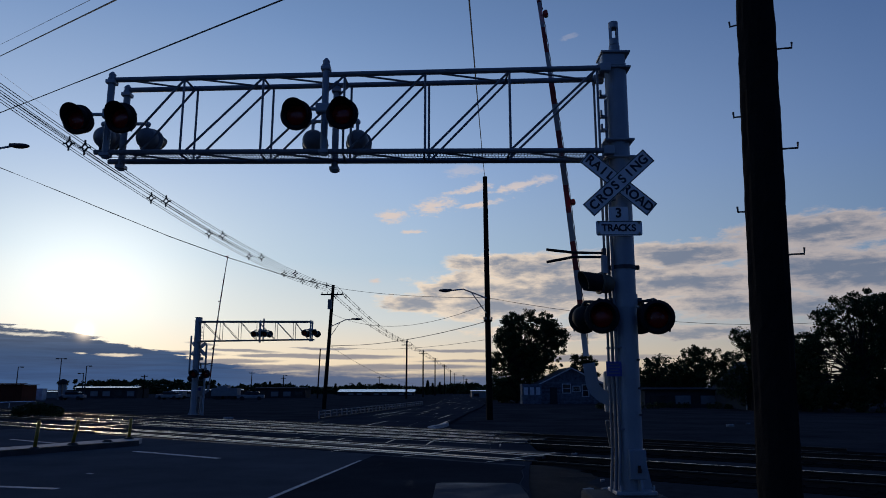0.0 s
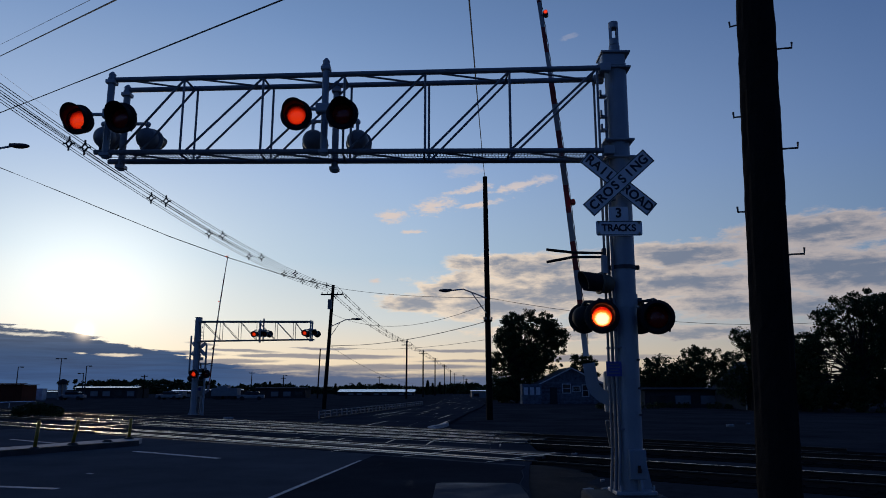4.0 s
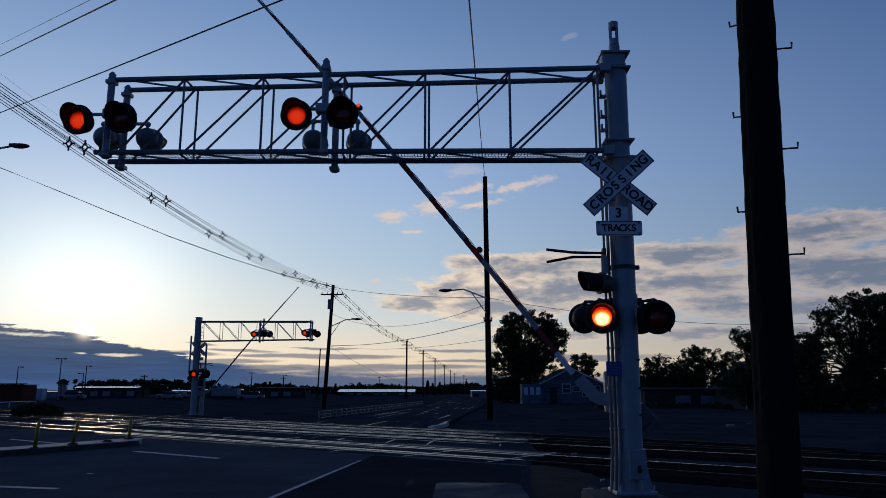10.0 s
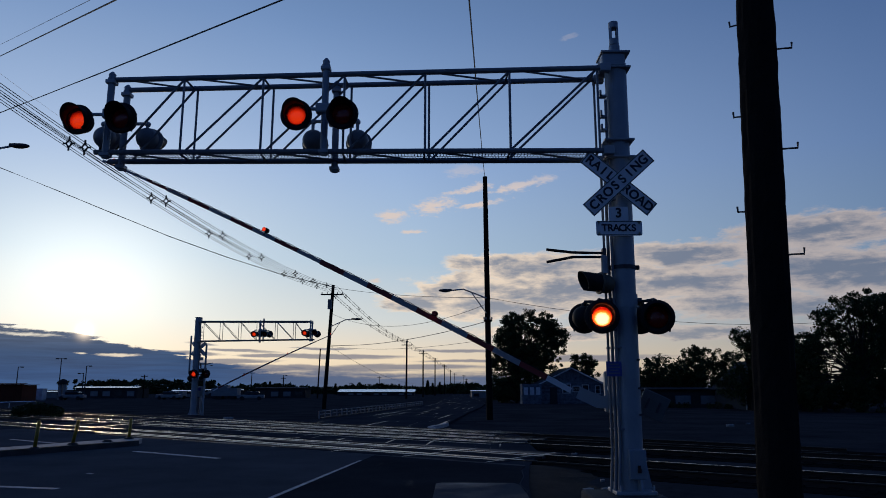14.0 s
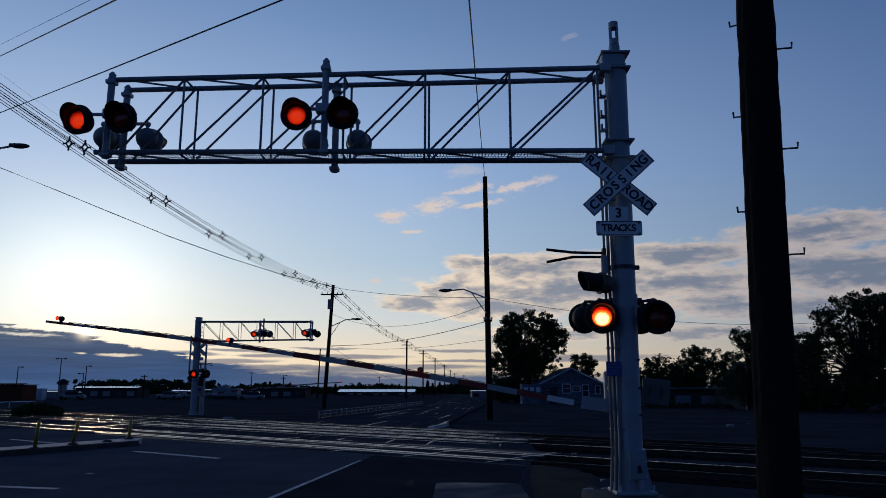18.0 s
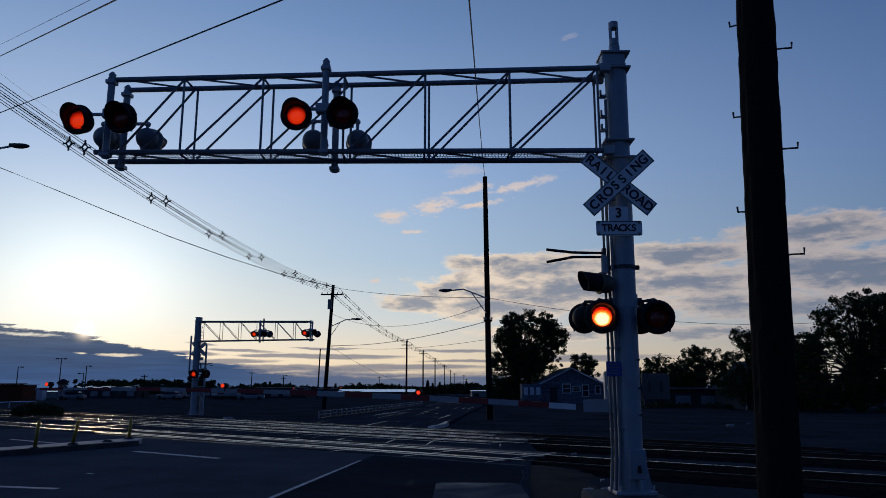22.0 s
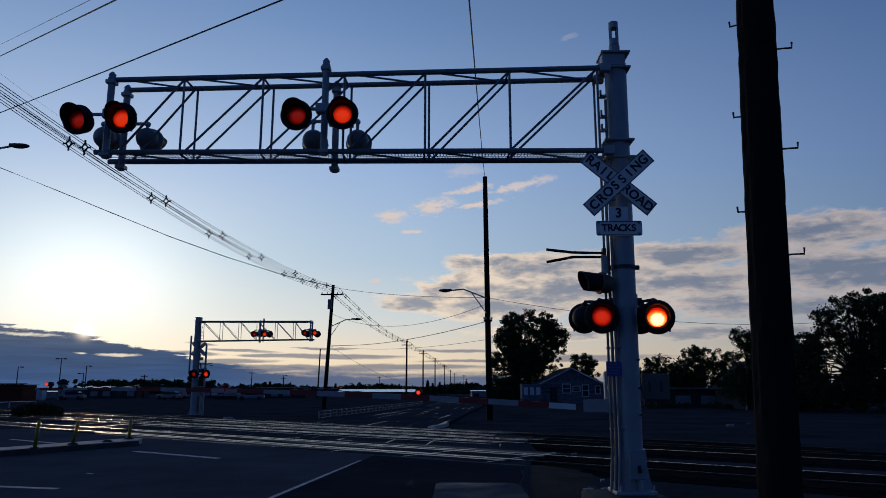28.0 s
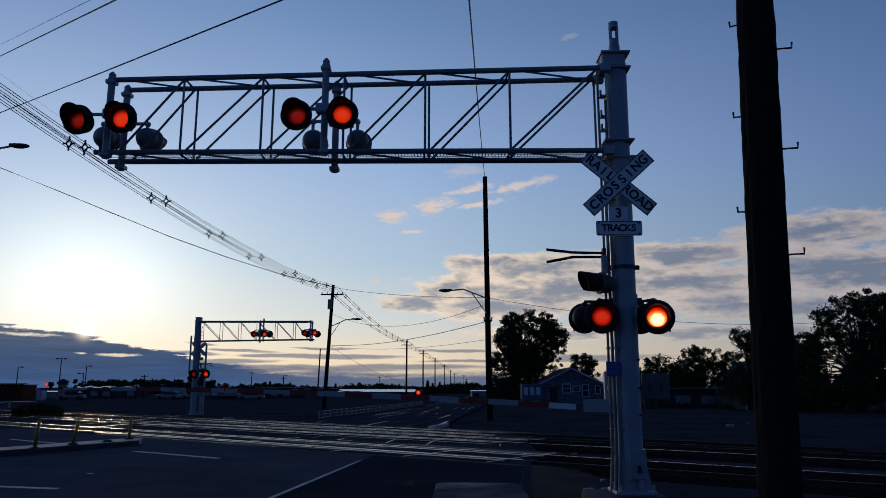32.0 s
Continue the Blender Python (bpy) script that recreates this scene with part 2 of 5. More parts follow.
def tinted(name, colour, gloss=0.06):
    """Thin coloured glass."""
    m = bpy.data.materials.new(name)
    m.use_nodes = True
    n = Nodes(m.node_tree)
    a, b = n.add("ShaderNodeBsdfTransparent"), n.add("ShaderNodeBsdfGlossy")
    a.inputs[0].default_value = (*colour, 1)
    b.inputs[0].default_value, b.inputs[1].default_value = (1, 1, 1, 1), 0.15
    s = n.add("ShaderNodeMixShader")
    s.inputs[0].default_value = gloss
    n.put(s.inputs[1], a.outputs[0])
    n.put(s.inputs[2], b.outputs[0])
    # the prisms of the pressed glass scatter a little light
    d, q = n.add("ShaderNodeBsdfDiffuse"), n.add("ShaderNodeMixShader")
    d.inputs[0].default_value = (0.45, 0.03, 0.025, 1)
    q.inputs[0].default_value = 0.16
    n.put(q.inputs[1], s.outputs[0])
    n.put(q.inputs[2], d.outputs[0])
    n.put(n.add("ShaderNodeOutputMaterial").inputs[0], q.outputs[0])
    return m


def leaf_material(name, colour):
    m = bpy.data.materials.new(name)
    m.use_nodes = True
    n = Nodes(m.node_tree)
    rnd = n.add("ShaderNodeNewGeometry").outputs["Random Per Island"]
    k = n.math("ADD", 0.55, n.math("MULTIPLY", rnd, 0.9))
    p = n.add("ShaderNodeBsdfPrincipled")
    n.put(p.inputs["Base Color"], n.mix(1.0, colour, n.xyz(k, k, n.math("MULTIPLY", k, 0.9)), "MULTIPLY"))
    p.inputs["Roughness"].default_value = 0.7
    p.inputs["Specular IOR Level"].default_value = 0.2
    n.put(n.add("ShaderNodeOutputMaterial").inputs[0], p.outputs[0])
    return m


M = dict(
    steel=surface("galvanised_steel", (0.36, 0.38, 0.40), 0.5, 0.25, 0.22, 3.0, 40.0, 0.1),
    alum=surface("silver_painted_mast", (0.31, 0.345, 0.385), 0.48, 0.2, 0.2, 2.5, 55.0, 0.08),
    conduit=surface("dull_conduit", (0.20, 0.21, 0.235), 0.55, 0.3, 0.3, 3.0, 40.0, 0.1),
    truss=surface("aluminium_truss", (0.20, 0.21, 0.23), 0.5, 0.3, 0.25, 3.0, 40.0, 0.1),
    dark_steel=surface("dark_steel", (0.06, 0.06, 0.065), 0.55, 0.3),
    weight=surface("grey_cast_iron", (0.13, 0.13, 0.13), 0.6, 0.2, 0.3),
    black=surface("black_paint", (0.016, 0.016, 0.017), 0.65, 0.0, 0.3, 8.0, 80.0, 0.1, 0.3),
    shell=surface("grey_lamp_shell", (0.19, 0.20, 0.21), 0.5, 0.1),
    tan_shell=surface("tan_lamp_shell", (0.15, 0.115, 0.075), 0.55, 0.1, 0.5, 9.0, 50.0, 0.1),
    white=surface("white_sign_sheet", (0.78, 0.80, 0.82), 0.45, 0.0, 0.12, 5.0, 60.0, 0.05),
    letter=surface("black_letter_film", (0.015, 0.015, 0.016), 0.5, 0.0, 0.2),
    blue=surface("blue_sign_sheet", (0.03, 0.07, 0.32), 0.45, 0.0, 0.15),
    arm_white=surface("gate_white", (0.34, 0.345, 0.355), 0.5, 0.0, 0.2, 4.0, 50.0, 0.08),
    arm_red=surface("gate_red", (0.26, 0.022, 0.018), 0.5, 0.0, 0.2, 4.0, 50.0, 0.08),
    concrete=surface("concrete", (0.07, 0.07, 0.068), 0.9, 0.0, 0.45, 2.5, 40.0, 0.5, 0.1),
    kerb=surface("kerb_concrete", (0.42, 0.42, 0.41), 0.85, 0.0, 0.4, 2.5, 40.0, 0.4, 0.2),
    yellow=surface("yellow_plastic", (0.30, 0.20, 0.02), 0.5, 0.0, 0.2),
    rubber=surface("black_rubber", (0.02, 0.02, 0.02), 0.8),
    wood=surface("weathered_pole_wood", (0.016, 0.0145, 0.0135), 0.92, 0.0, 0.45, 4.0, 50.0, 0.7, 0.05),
    tie=surface("creosoted_tie_wood", (0.015, 0.014, 0.013), 0.95, 0.0, 0.4, 4.0, 50.0, 0.6, 0.0),
    wire=surface("cable_black", (0.015, 0.015, 0.017), 0.6),
    rail_dull=surface("rusted_rail_steel", (0.045, 0.037, 0.032), 0.7, 0.3, 0.3, 3.0, 50.0, 0.2, 0.2),
    rail=surface("rolled_rail_steel", (0.32, 0.29, 0.27), 0.28, 0.9, 0.2, 3.0, 50.0, 0.05, 0.5, 0.1),
    ballast=surface("ballast_stone", (0.014, 0.014, 0.014), 0.95, 0.0, 0.5, 8.0, 30.0, 0.9, 0.0),
    panel=asphalt("crossing_panel", (0.035, 0.037, 0.042), 0.50, 0.80, (0.10, 1.1, 1.0), -37.4, 0.45),
    seal=surface("smooth_seal", (0.05, 0.052, 0.056), 0.33, 0.0, 0.5, 0.5, 60.0, 0.01, 0.6, 0.25),
    road=asphalt("road_asphalt", (0.088, 0.091, 0.098), 0.72, 0.95, (0.5, 0.12, 1.0)),
    road_far=asphalt("worn_asphalt", (0.042, 0.046, 0.055), 0.61, 0.67, (3.6, 0.07, 1.0), -6.0),
    patch=asphalt("smooth_concrete_pad", (0.10, 0.10, 0.105), 0.5, 0.8, (0.6, 0.6, 1.0)),
    shoulder=asphalt("old_shoulder_asphalt", (0.036, 0.038, 0.042), 0.62, 0.9, (0.5, 0.2, 1.0), -8.0, 0.4),
    edge_steel=surface("worn_edge_steel", (0.30, 0.30, 0.30), 0.36, 0.85, 0.3, 1.2, 30.0, 0.1, 0.5, 0.2),
    gravel=surface("dark_gravel", (0.024, 0.024, 0.026), 0.95, 0.0, 0.8, 1.2, 25.0, 0.8, 0.05),
    ground=surface("bare_earth", (0.040, 0.041, 0.045), 0.95, 0.0, 0.7, 0.3, 6.0, 0.6, 0.0),
    paint=surface("worn_road_paint", (0.40, 0.40, 0.40), 0.85, 0.0, 0.7, 4.0, 30.0, 0.2, 0.1),
    leaf=leaf_material("dark_green_leaf", (0.045, 0.06, 0.022)),
    conifer=leaf_material("conifer_needle", (0.025, 0.038, 0.018)),
    bark=surface("bark", (0.05, 0.042, 0.034), 0.9, 0.0, 0.4, 5.0, 40.0, 0.8, 0.1),
    lens=tinted("red_lens", (0.95, 0.55, 0.45), 0.04),
    liner=surface("lamp_liner_black", (0.004, 0.004, 0.004), 0.9, 0.0, 0.2, 8.0, 80.0, 0.0, 0.0),
    glow_dim=lamp_glow("lamp_cooling", (0.9, 0.10, 0.03), (0.6, 0.035, 0.01), (0.12, 0.006, 0.002), 1.0, (0.0, -0.01), 0.155),
    glow_faint=lamp_glow("lamp_cooling_far", (0.6, 0.05, 0.015), (0.3, 0.015, 0.004), (0.02, 0.001, 0.0005), 0.45, (0.02, -0.02), 0.16),
    lens_dark=surface("unlit_reflector", (0.45, 0.035, 0.025), 0.5, 0.0, 0.2),
    glow_hot=lamp_glow("lamp_hot", (1.0, 0.92, 0.58), (0.75, 0.19, 0.02), (0.14, 0.006, 0.002), 9.0, (0.0, -0.032), 0.165),
    glow_red=lamp_glow("lamp_red", (0.95, 0.13, 0.025), (0.72, 0.055, 0.010), (0.16, 0.010, 0.003), 1.15, (0.0, -0.02), 0.17),
    glow_arm=lamp_glow("lamp_arm", (1.0, 0.06, 0.02), (0.7, 0.025, 0.008), (0.12, 0.004, 0.002), 1.0, (0.0, 0.0), 0.042),
)


# ---- mesh helpers ----
def mesh(name, bm, mat, smooth=False):
    me = bpy.data.meshes.new(name)
    bm.normal_update()
    bm.to_mesh(me)
    bm.free()
    for m in (mat if isinstance(mat, (list, tuple)) else [mat]):
        me.materials.append(m)
    if smooth:
        for p in me.polygons:
            p.use_smooth = True
    return me


def part(name, bm, mat, parent, label="", m=None, smooth=False):
    ob = new(name, mesh(name, bm, mat, smooth))
    ob.parent = parent
    if m is not None:
        ob.matrix_basis = m
    return tagged(ob, label)


def thing(name, m, label, category, group="", kind=""):
    ob = new(name)
    ob.empty_display_size = 0.2
    ob.matrix_basis = m
    return tagged(ob, label, category, group, kind)


def solid(name, bm, mat, label, category, group="", kind="", m=None, smooth=False):
    ob = new(name, mesh(name, bm, mat, smooth))
    if m is not None:
        ob.matrix_basis = m
    return tagged(ob, label, category, group, kind)


def box(bm, c, s, m=None, bevel=0.0):
    g = bmesh.ops.create_cube(bm, size=1.0)["verts"]
    t = Matrix.Translation(c) @ (m or Matrix()) @ Matrix.Diagonal((*s, 1))
    bmesh.ops.transform(bm, matrix=t, verts=g)
    if bevel:
        edges = list({e for v in g for e in v.link_edges})
        bmesh.ops.bevel(bm, geom=edges, offset=bevel, segments=2, affect="EDGES", profile=0.5)
    return bm


def rod(bm, a, b, r, r2=None, seg=8, caps=True):
    a, b = Vector(a), Vector(b)
    d = b - a
    g = bmesh.ops.create_cone(bm, cap_ends=caps, segments=seg, radius1=r, radius2=r if r2 is None else r2, depth=d.length)["verts"]
    bmesh.ops.transform(bm, matrix=Matrix.Translation((a + b) / 2) @ d.to_track_quat("Z", "Y").to_matrix().to_4x4(), verts=g)
    return bm


def ball(bm, c, r, squash=(1, 1, 1), seg=10):
    g = bmesh.ops.create_uvsphere(bm, u_segments=seg, v_segments=max(6, seg // 2), radius=r)["verts"]
    bmesh.ops.transform(bm, matrix=Matrix.Translation(c) @ Matrix.Diagonal((*squash, 1)), verts=g)
    return bm


def pipe(bm, pts, r, seg=6):
    """One continuous tube along pts."""
    pts = [Vector(p) for p in pts]
    last = None
    for i, p in enumerate(pts):
        d = (pts[min(i + 1, len(pts) - 1)] - pts[max(i - 1, 0)]).normalized()
        q = d.to_track_quat("Z", "Y")
        ring = [bm.verts.new(p + q @ Vector((r * math.cos(2 * math.pi * k / seg), r * math.sin(2 * math.pi * k / seg), 0))) for k in range(seg)]
        if last:
            # join with the twist that keeps the walls short
            t = min(range(seg), key=lambda o: (last[0].co - ring[o].co).length)
            ring = ring[t:] + ring[:t]
            for k in range(seg):
                bm.faces.new((last[k], last[(k + 1) % seg], ring[(k + 1) % seg], ring[k]))
        else:
            bm.faces.new(ring[::-1])
        last = ring
    bm.faces.new(last)
    return bm


def slab(bm, pts, z0, z1):
    """A prism over the polygon pts (x, y)."""
    lo = [bm.verts.new((x, y, z0)) for x, y in pts]
    hi = [bm.verts.new((x, y, z1)) for x, y in pts]
    bm.faces.new(hi)
    bm.faces.new(lo[::-1])
    k = len(pts)
    for i in range(k):
        bm.faces.new((lo[i], lo[(i + 1) % k], hi[(i + 1) % k], hi[i]))
    bmesh.ops.recalc_face_normals(bm, faces=bm.faces)
    return bm


def lathe(bm, profile, m=None, seg=20):
    """Turns (radius, along) pairs round the local -Y axis."""
    rings = []
    for r, h in profile:
        rings.append([bm.verts.new((r * math.cos(2 * math.pi * i / seg), -h, r * math.sin(2 * math.pi * i / seg))) for i in range(seg)] if r > 1e-6 else [bm.verts.new((0, -h, 0))])
    for a, b in zip(rings[:-1], rings[1:]):
        for i in range(seg):
            j = (i + 1) % seg
            if len(a) == 1:
                bm.faces.new((a[0], b[j], b[i]))
            elif len(b) == 1:
                bm.faces.new((a[i], a[j], b[0]))
            else:
                bm.faces.new((a[i], a[j], b[j], b[i]))
    bmesh.ops.recalc_face_normals(bm, faces=bm.faces)
    if m is not None:
        bmesh.ops.transform(bm, matrix=m, verts=bm.verts)
    return bm


def B():
    return bmesh.new()


def lettering(text, size, mat, parent, m, name="lettering"):
    cu = bpy.data.curves.new(name, "FONT")
    cu.body, cu.size, cu.align_x, cu.align_y, cu.extrude = text, size, "CENTER", "CENTER", 0.0015
    cu.offset = 0.027 * size
    ob = new(name, cu)
    bpy.context.view_layer.update()
    me = bpy.data.meshes.new_from_object(ob.evaluated_get(bpy.context.evaluated_depsgraph_get()))
    bpy.data.objects.remove(ob)
    me.materials.clear()
    me.materials.append(mat)
    t = new(name, me)
    t.parent, t.matrix_basis = parent, m
    return t


FLIPS = []   # lamp reflectors that turn to flash: (object, rest pose, bank)

# ---- ground, road, tracks ----
bm = B()
slab(bm, [(-2500, -200), (2500, -200), (2500, 4000), (-2500, 4000)], -0.6, -0.12)
solid("ground", bm, M["ground"], "dark bare earth reaching to the horizon", "ground", kind="structure")

ROAD = [(-24, -12), (1.0, -12), (1.22, 10), (1.42, 12.4), (1.62, 14.2), (1.9, 16.4), (2.5, 19.4), (2.75, 27.0), (1.0, 29.2), (-0.55, 31.0), (-0.62, 31.8), (-0.2, 33.6), (0.35, 37.5), (1.7, 52), (3.7, 71), (5.0, 88), (8.5, 180), (30, 640), (18, 640),
        (1.5, 180), (-0.9, 90), (-2.2, 75), (-7.0, 41), (-9.2, 38), (-17, 47), (-19.5, 46), (-23, 30)]
bm = B()
slab(bm, ROAD, -0.13, 0.0)
road = solid("road", bm, M["road_far"], "dark worn asphalt road with damp streaks", "road", kind="structure")

# (y where the track crosses x = 0, its heading); the third one converges with the second
TRACKS = ((19.5, math.atan(-0.765)), (25.4, math.atan(-0.762)), (29.1, math.atan(-0.87)))


def on_track(track, s, off=0.0):
    """Point s metres along a track, off metres to its far side."""
    y0, a = track
    dx, dy = math.cos(a), math.sin(a)
    return (dx * s - dy * off, y0 + dy * s + dx * off)


# near approach in newer, smoother asphalt
bm = B()
slab(bm, [(-23.5, -11.5), (0.9, -11.5), (1.14, 10), (1.20, 11.2), (1.36, 12.1), (1.33, 13.0), (1.52, 14.1), (1.60, 15.2), (1.78, 16.2), on_track((17.6, TRACKS[0][1]), -22), (-23.2, 24)], -0.05, 0.004)
solid("approach_lane", bm, M["road"], "smooth dark asphalt approach to the crossing", "road", kind="structure")
bm = B()
slab(bm, [(-3.16, 6.0), (1.08, 6.0), (1.12, 10), (1.18, 11.2), (1.34, 12.1), (1.31, 13.0), (1.50, 14.1), (1.58, 15.2), (1.74, 15.9), (-1.70, 18.5)], -0.05, 0.010)
solid("road_shoulder", bm, M["shoulder"], "darker old asphalt shoulder beside the lane", "road shoulder", kind="structure")

RAIL = [(-0.07, 0), (0.07, 0), (0.07, 0.015), (0.012, 0.03), (0.012, 0.11), (0.036, 0.122), (0.036, 0.15), (-0.036, 0.15), (-0.036, 0.122), (-0.012, 0.11), (-0.012, 0.03), (-0.07, 0.015)]


def rail_mesh(bm, track, off, s0, s1):
    ends = []
    for s in (s0, s1):
        ends.append([bm.verts.new((*on_track(track, s, off + u), -0.128 + v)) for u, v in RAIL])
    k = len(RAIL)
    for i in range(k):
        f = bm.faces.new((ends[0][i], ends[0][(i + 1) % k], ends[1][(i + 1) % k], ends[1][i]))
        f.material_index = 1 if i == 6 else 0
    bm.faces.new(ends[0])
    bm.faces.new(ends[1][::-1])
    bmesh.ops.recalc_face_normals(bm, faces=bm.faces)


def strip(bm, track, s0, s1, lo, hi, z0, z1):
    """Flat bar between s0 and s1 along a track, lo to hi across it."""
    return slab(bm, [on_track(track, s0, lo), on_track(track, s1, lo), on_track(track, s1, hi), on_track(track, s0, hi)], z0, z1)


PANEL = 2.438       # length of a crossing panel


def build_tracks():
    tie = None
    for n_track, track in enumerate(TRACKS):
        siding = n_track == 2
        start, end = ((-15.0, 2.75), (-17.0, 3.3), (-17.0, 3.2))[n_track]
        tr = thing("railway_track", pose(0, 0, 0), "steel rails of a siding on dark wooden ties" if siding else "steel rails on dark wooden ties, polished tops", "railway track", "tracks of the crossing")
        for off in (-0.7525, 0.7525):
            bm = B()
            rail_mesh(bm, track, off, -75, end + 0.2)
            part("rail", bm, [M["rail_dull"], M["rail" if not siding or off < 0 else "rail_dull"]], tr, "polished steel rail" if not siding or off < 0 else "rusty brown steel rail")
            used = (n_track, off > 0) in ((0, True), (1, False))
            bm = B()
            rail_mesh(bm, track, off, end + 0.21, 14 if siding else 60)
            part("rail", bm, [M["rail_dull"], M["rail" if used else "rail_dull"]], tr, "steel rail with a worn top" if used else "rusty brown steel rail")
        bm = B()
        slab(bm, [on_track(track, 0.5, -1.6), on_track(track, 60, -1.6), on_track(track, 60, 1.6), on_track(track, 3.8, 1.6)], -0.2, -0.105 - 0.004 * n_track)
        part("ballast_bed", bm, M["ballast"], tr, "dark crushed stone ballast")
        if tie is None:
            bm = B()
            box(bm, (0, 0, 0), (0.22, 2.5, 0.1), bevel=0.012)
            tie = mesh("tie", bm, M["tie"])
        for i in range(16 if siding else 26):
            x, y = on_track(track, end + 0.7 + i * 0.58)
            ob = new("tie", tie)
            ob.parent = tr
            ob.matrix_basis = pose(x, y, -0.138, 0, 0, math.degrees(track[1]) + random.uniform(-1, 1))
        # rubber seals along both sides of each rail
        for lo, hi in ((-1.02, -0.80), (-0.66, -0.44), (0.44, 0.66), (0.80, 1.02)):
            bm = B()
            strip(bm, track, start + random.uniform(-2.5, 1.0), end - 0.3 + random.uniform(-0.3, 0.3), lo, hi, -0.06, 0.008)
            part("rubber_seal", bm, M["seal"], tr, "smooth damp rubber seal beside the rail")
        # concrete panels with steel edge bars
        for lo, hi in ((-1.60, -1.03), (-0.43, 0.43), (1.03, 1.60)):
            for i in range(-6, 2):
                s0 = -0.05 + i * PANEL + 0.8 * n_track
                s1 = min(s0 + PANEL, end)
                if s1 - s0 < 0.3:
                    continue
                top = 0.006 + random.uniform(0, 0.006)
                bm = B()
                strip(bm, track, s0 + 0.05, s1 - 0.05, lo, hi, -0.06, top)
                panel = part("crossing_panel", bm, M["panel"], tr, "damp concrete crossing panel")
                bm = B()
                strip(bm, track, s0 + 0.006, s0 + 0.05, lo, hi, -0.06, top + 0.003)
                part("edge_bar", bm, M["edge_steel"], panel, "worn steel edge bar")
        for off in ((), (-1.625,), (-1.625,))[n_track]:
            bm = B()
            strip(bm, track, start + 1.0, end - random.uniform(0, 0.5), off - 0.022, off + 0.022, -0.06, 0.010)
            part("edge_bar", bm, M["edge_steel"], tr, "worn steel edge bar")


def stripe(name, pts, w, label):
    """Painted line along pts on the road."""
    bm = B()
    for (x0, y0), (x1, y1) in zip(pts[:-1], pts[1:]):
        d = Vector((x1 - x0, y1 - y0, 0)).normalized()
        nx, ny = -d.y * w / 2, d.x * w / 2
        slab(bm, [(x0 - nx, y0 - ny), (x1 - nx, y1 - ny), (x1 + nx, y1 + ny), (x0 + nx, y0 + ny)], 0.0, 0.008)
    return solid(name, bm, M["paint"], label, "road marking", kind="structure")


build_tracks()
stripe("lane_line", [(-3.1, 7.0), (-2.58, 11.38), (-2.2, 14.6), (-1.88, 17.2)], 0.09, "worn white edge line on asphalt")
stripe("stop_line", [(-8.1, 19.7), (-5.3, 17.73)], 0.18, "worn white stop line before the tracks")
stripe("stop_line", [(-8.6, 12.95), (-6.33, 12.38)], 0.16, "worn white stop line on asphalt")
stripe("lane_line", [(-14.14, 24.43), (-12.8, 23.4), (-11.4, 22.42)], 0.14, "worn white line on asphalt")
for x, y, a in ((-11.0, 17.8, 0.3), (-1.45, 11.95, 0.28), (-0.05, 12.3, 0.12), (-6.9, 14.6, 0.12)):
    stripe("lane_dash", [(x, y), (x + a, y - 0.05)], 0.08, "short worn white road mark")
bm = B()
slab(bm, [(-0.2, 9.0), (1.26, 9.0), (1.30, 12.7), (1.22, 12.98), (-0.02, 13.03), (-0.12, 12.9)], 0.0, 0.025)
solid("pavement_pad", bm, M["patch"], "pale smooth concrete pad in the shoulder", "pavement", kind="structure")


# gravel verge between the shoulder and the earth
bm = B()
edge = [(1.0, -12), (1.2, 6), (1.21, 8.5), (1.22, 10), (1.33, 11.2), (1.42, 12.4), (1.53, 13.3), (1.62, 14.2), (1.76, 15.3), (1.9, 16.4)]
rng = random.Random(3)
rows = []
for x, y in edge:
    rows.append([bm.verts.new(v) for v in ((x - 0.02, y, -0.01), (x + 0.35 + rng.uniform(-0.1, 0.15), y, -0.03), (x + 1.3 + rng.uniform(-0.25, 0.3), y, -0.125))])
for a, b in zip(rows[:-1], rows[1:]):
    for k in range(2):
        bm.faces.new((a[k], a[k + 1], b[k + 1], b[k]))
solid("verge", bm, M["gravel"], "dark gravel verge beside the road", "verge", kind="structure")

# pale kerb nose where the far road's edge begins
bm = B()
pts = [(-0.3, 30.8), (-0.66, 31.4), (-0.58, 32.1), (-0.2, 33.6), (0.1, 35.4)]
for (xa, ya), (xb, yb) in zip(pts[:-1], pts[1:]):
    d = Vector((xb - xa, yb - ya, 0)).normalized()
    slab(bm, [(xa, ya), (xb, yb), (xb + d.y * 0.18, yb - d.x * 0.18), (xa + d.y * 0.18, ya - d.x * 0.18)], -0.1, 0.06)
solid("kerb", bm, M["kerb"], "low pale concrete kerb at the corner of the far road", "kerb", kind="structure")


# ---- traffic island with marker posts ----
def island():
    th = thing("traffic_island", pose(-9.6, 20.5, 0), "long low concrete kerb island between the lanes", "traffic island")
    nose, rear, tail = (0.79, 1.15), (0.20, 2.35), (-4.9, -9.5)
    # shade on the kerb's side and light on the top are put into the colours
    bm = B()
    slab(bm, [tail, nose, (0.66, 1.22), (-5.05, -9.5)], -0.01, 0.15)
    part("kerb", bm, M["concrete"], th, "concrete kerb edge, coloured dark for its shaded side")
    bm = B()
    slab(bm, [(-5.05, -9.5), (0.66, 1.22), (0.45, 2.2), rear, (-0.05, 2.3), (-5.6, -9.5)], -0.01, 0.145)
    part("infill", bm, M["kerb"], th, "worn concrete infill, coloured pale for the light on top")


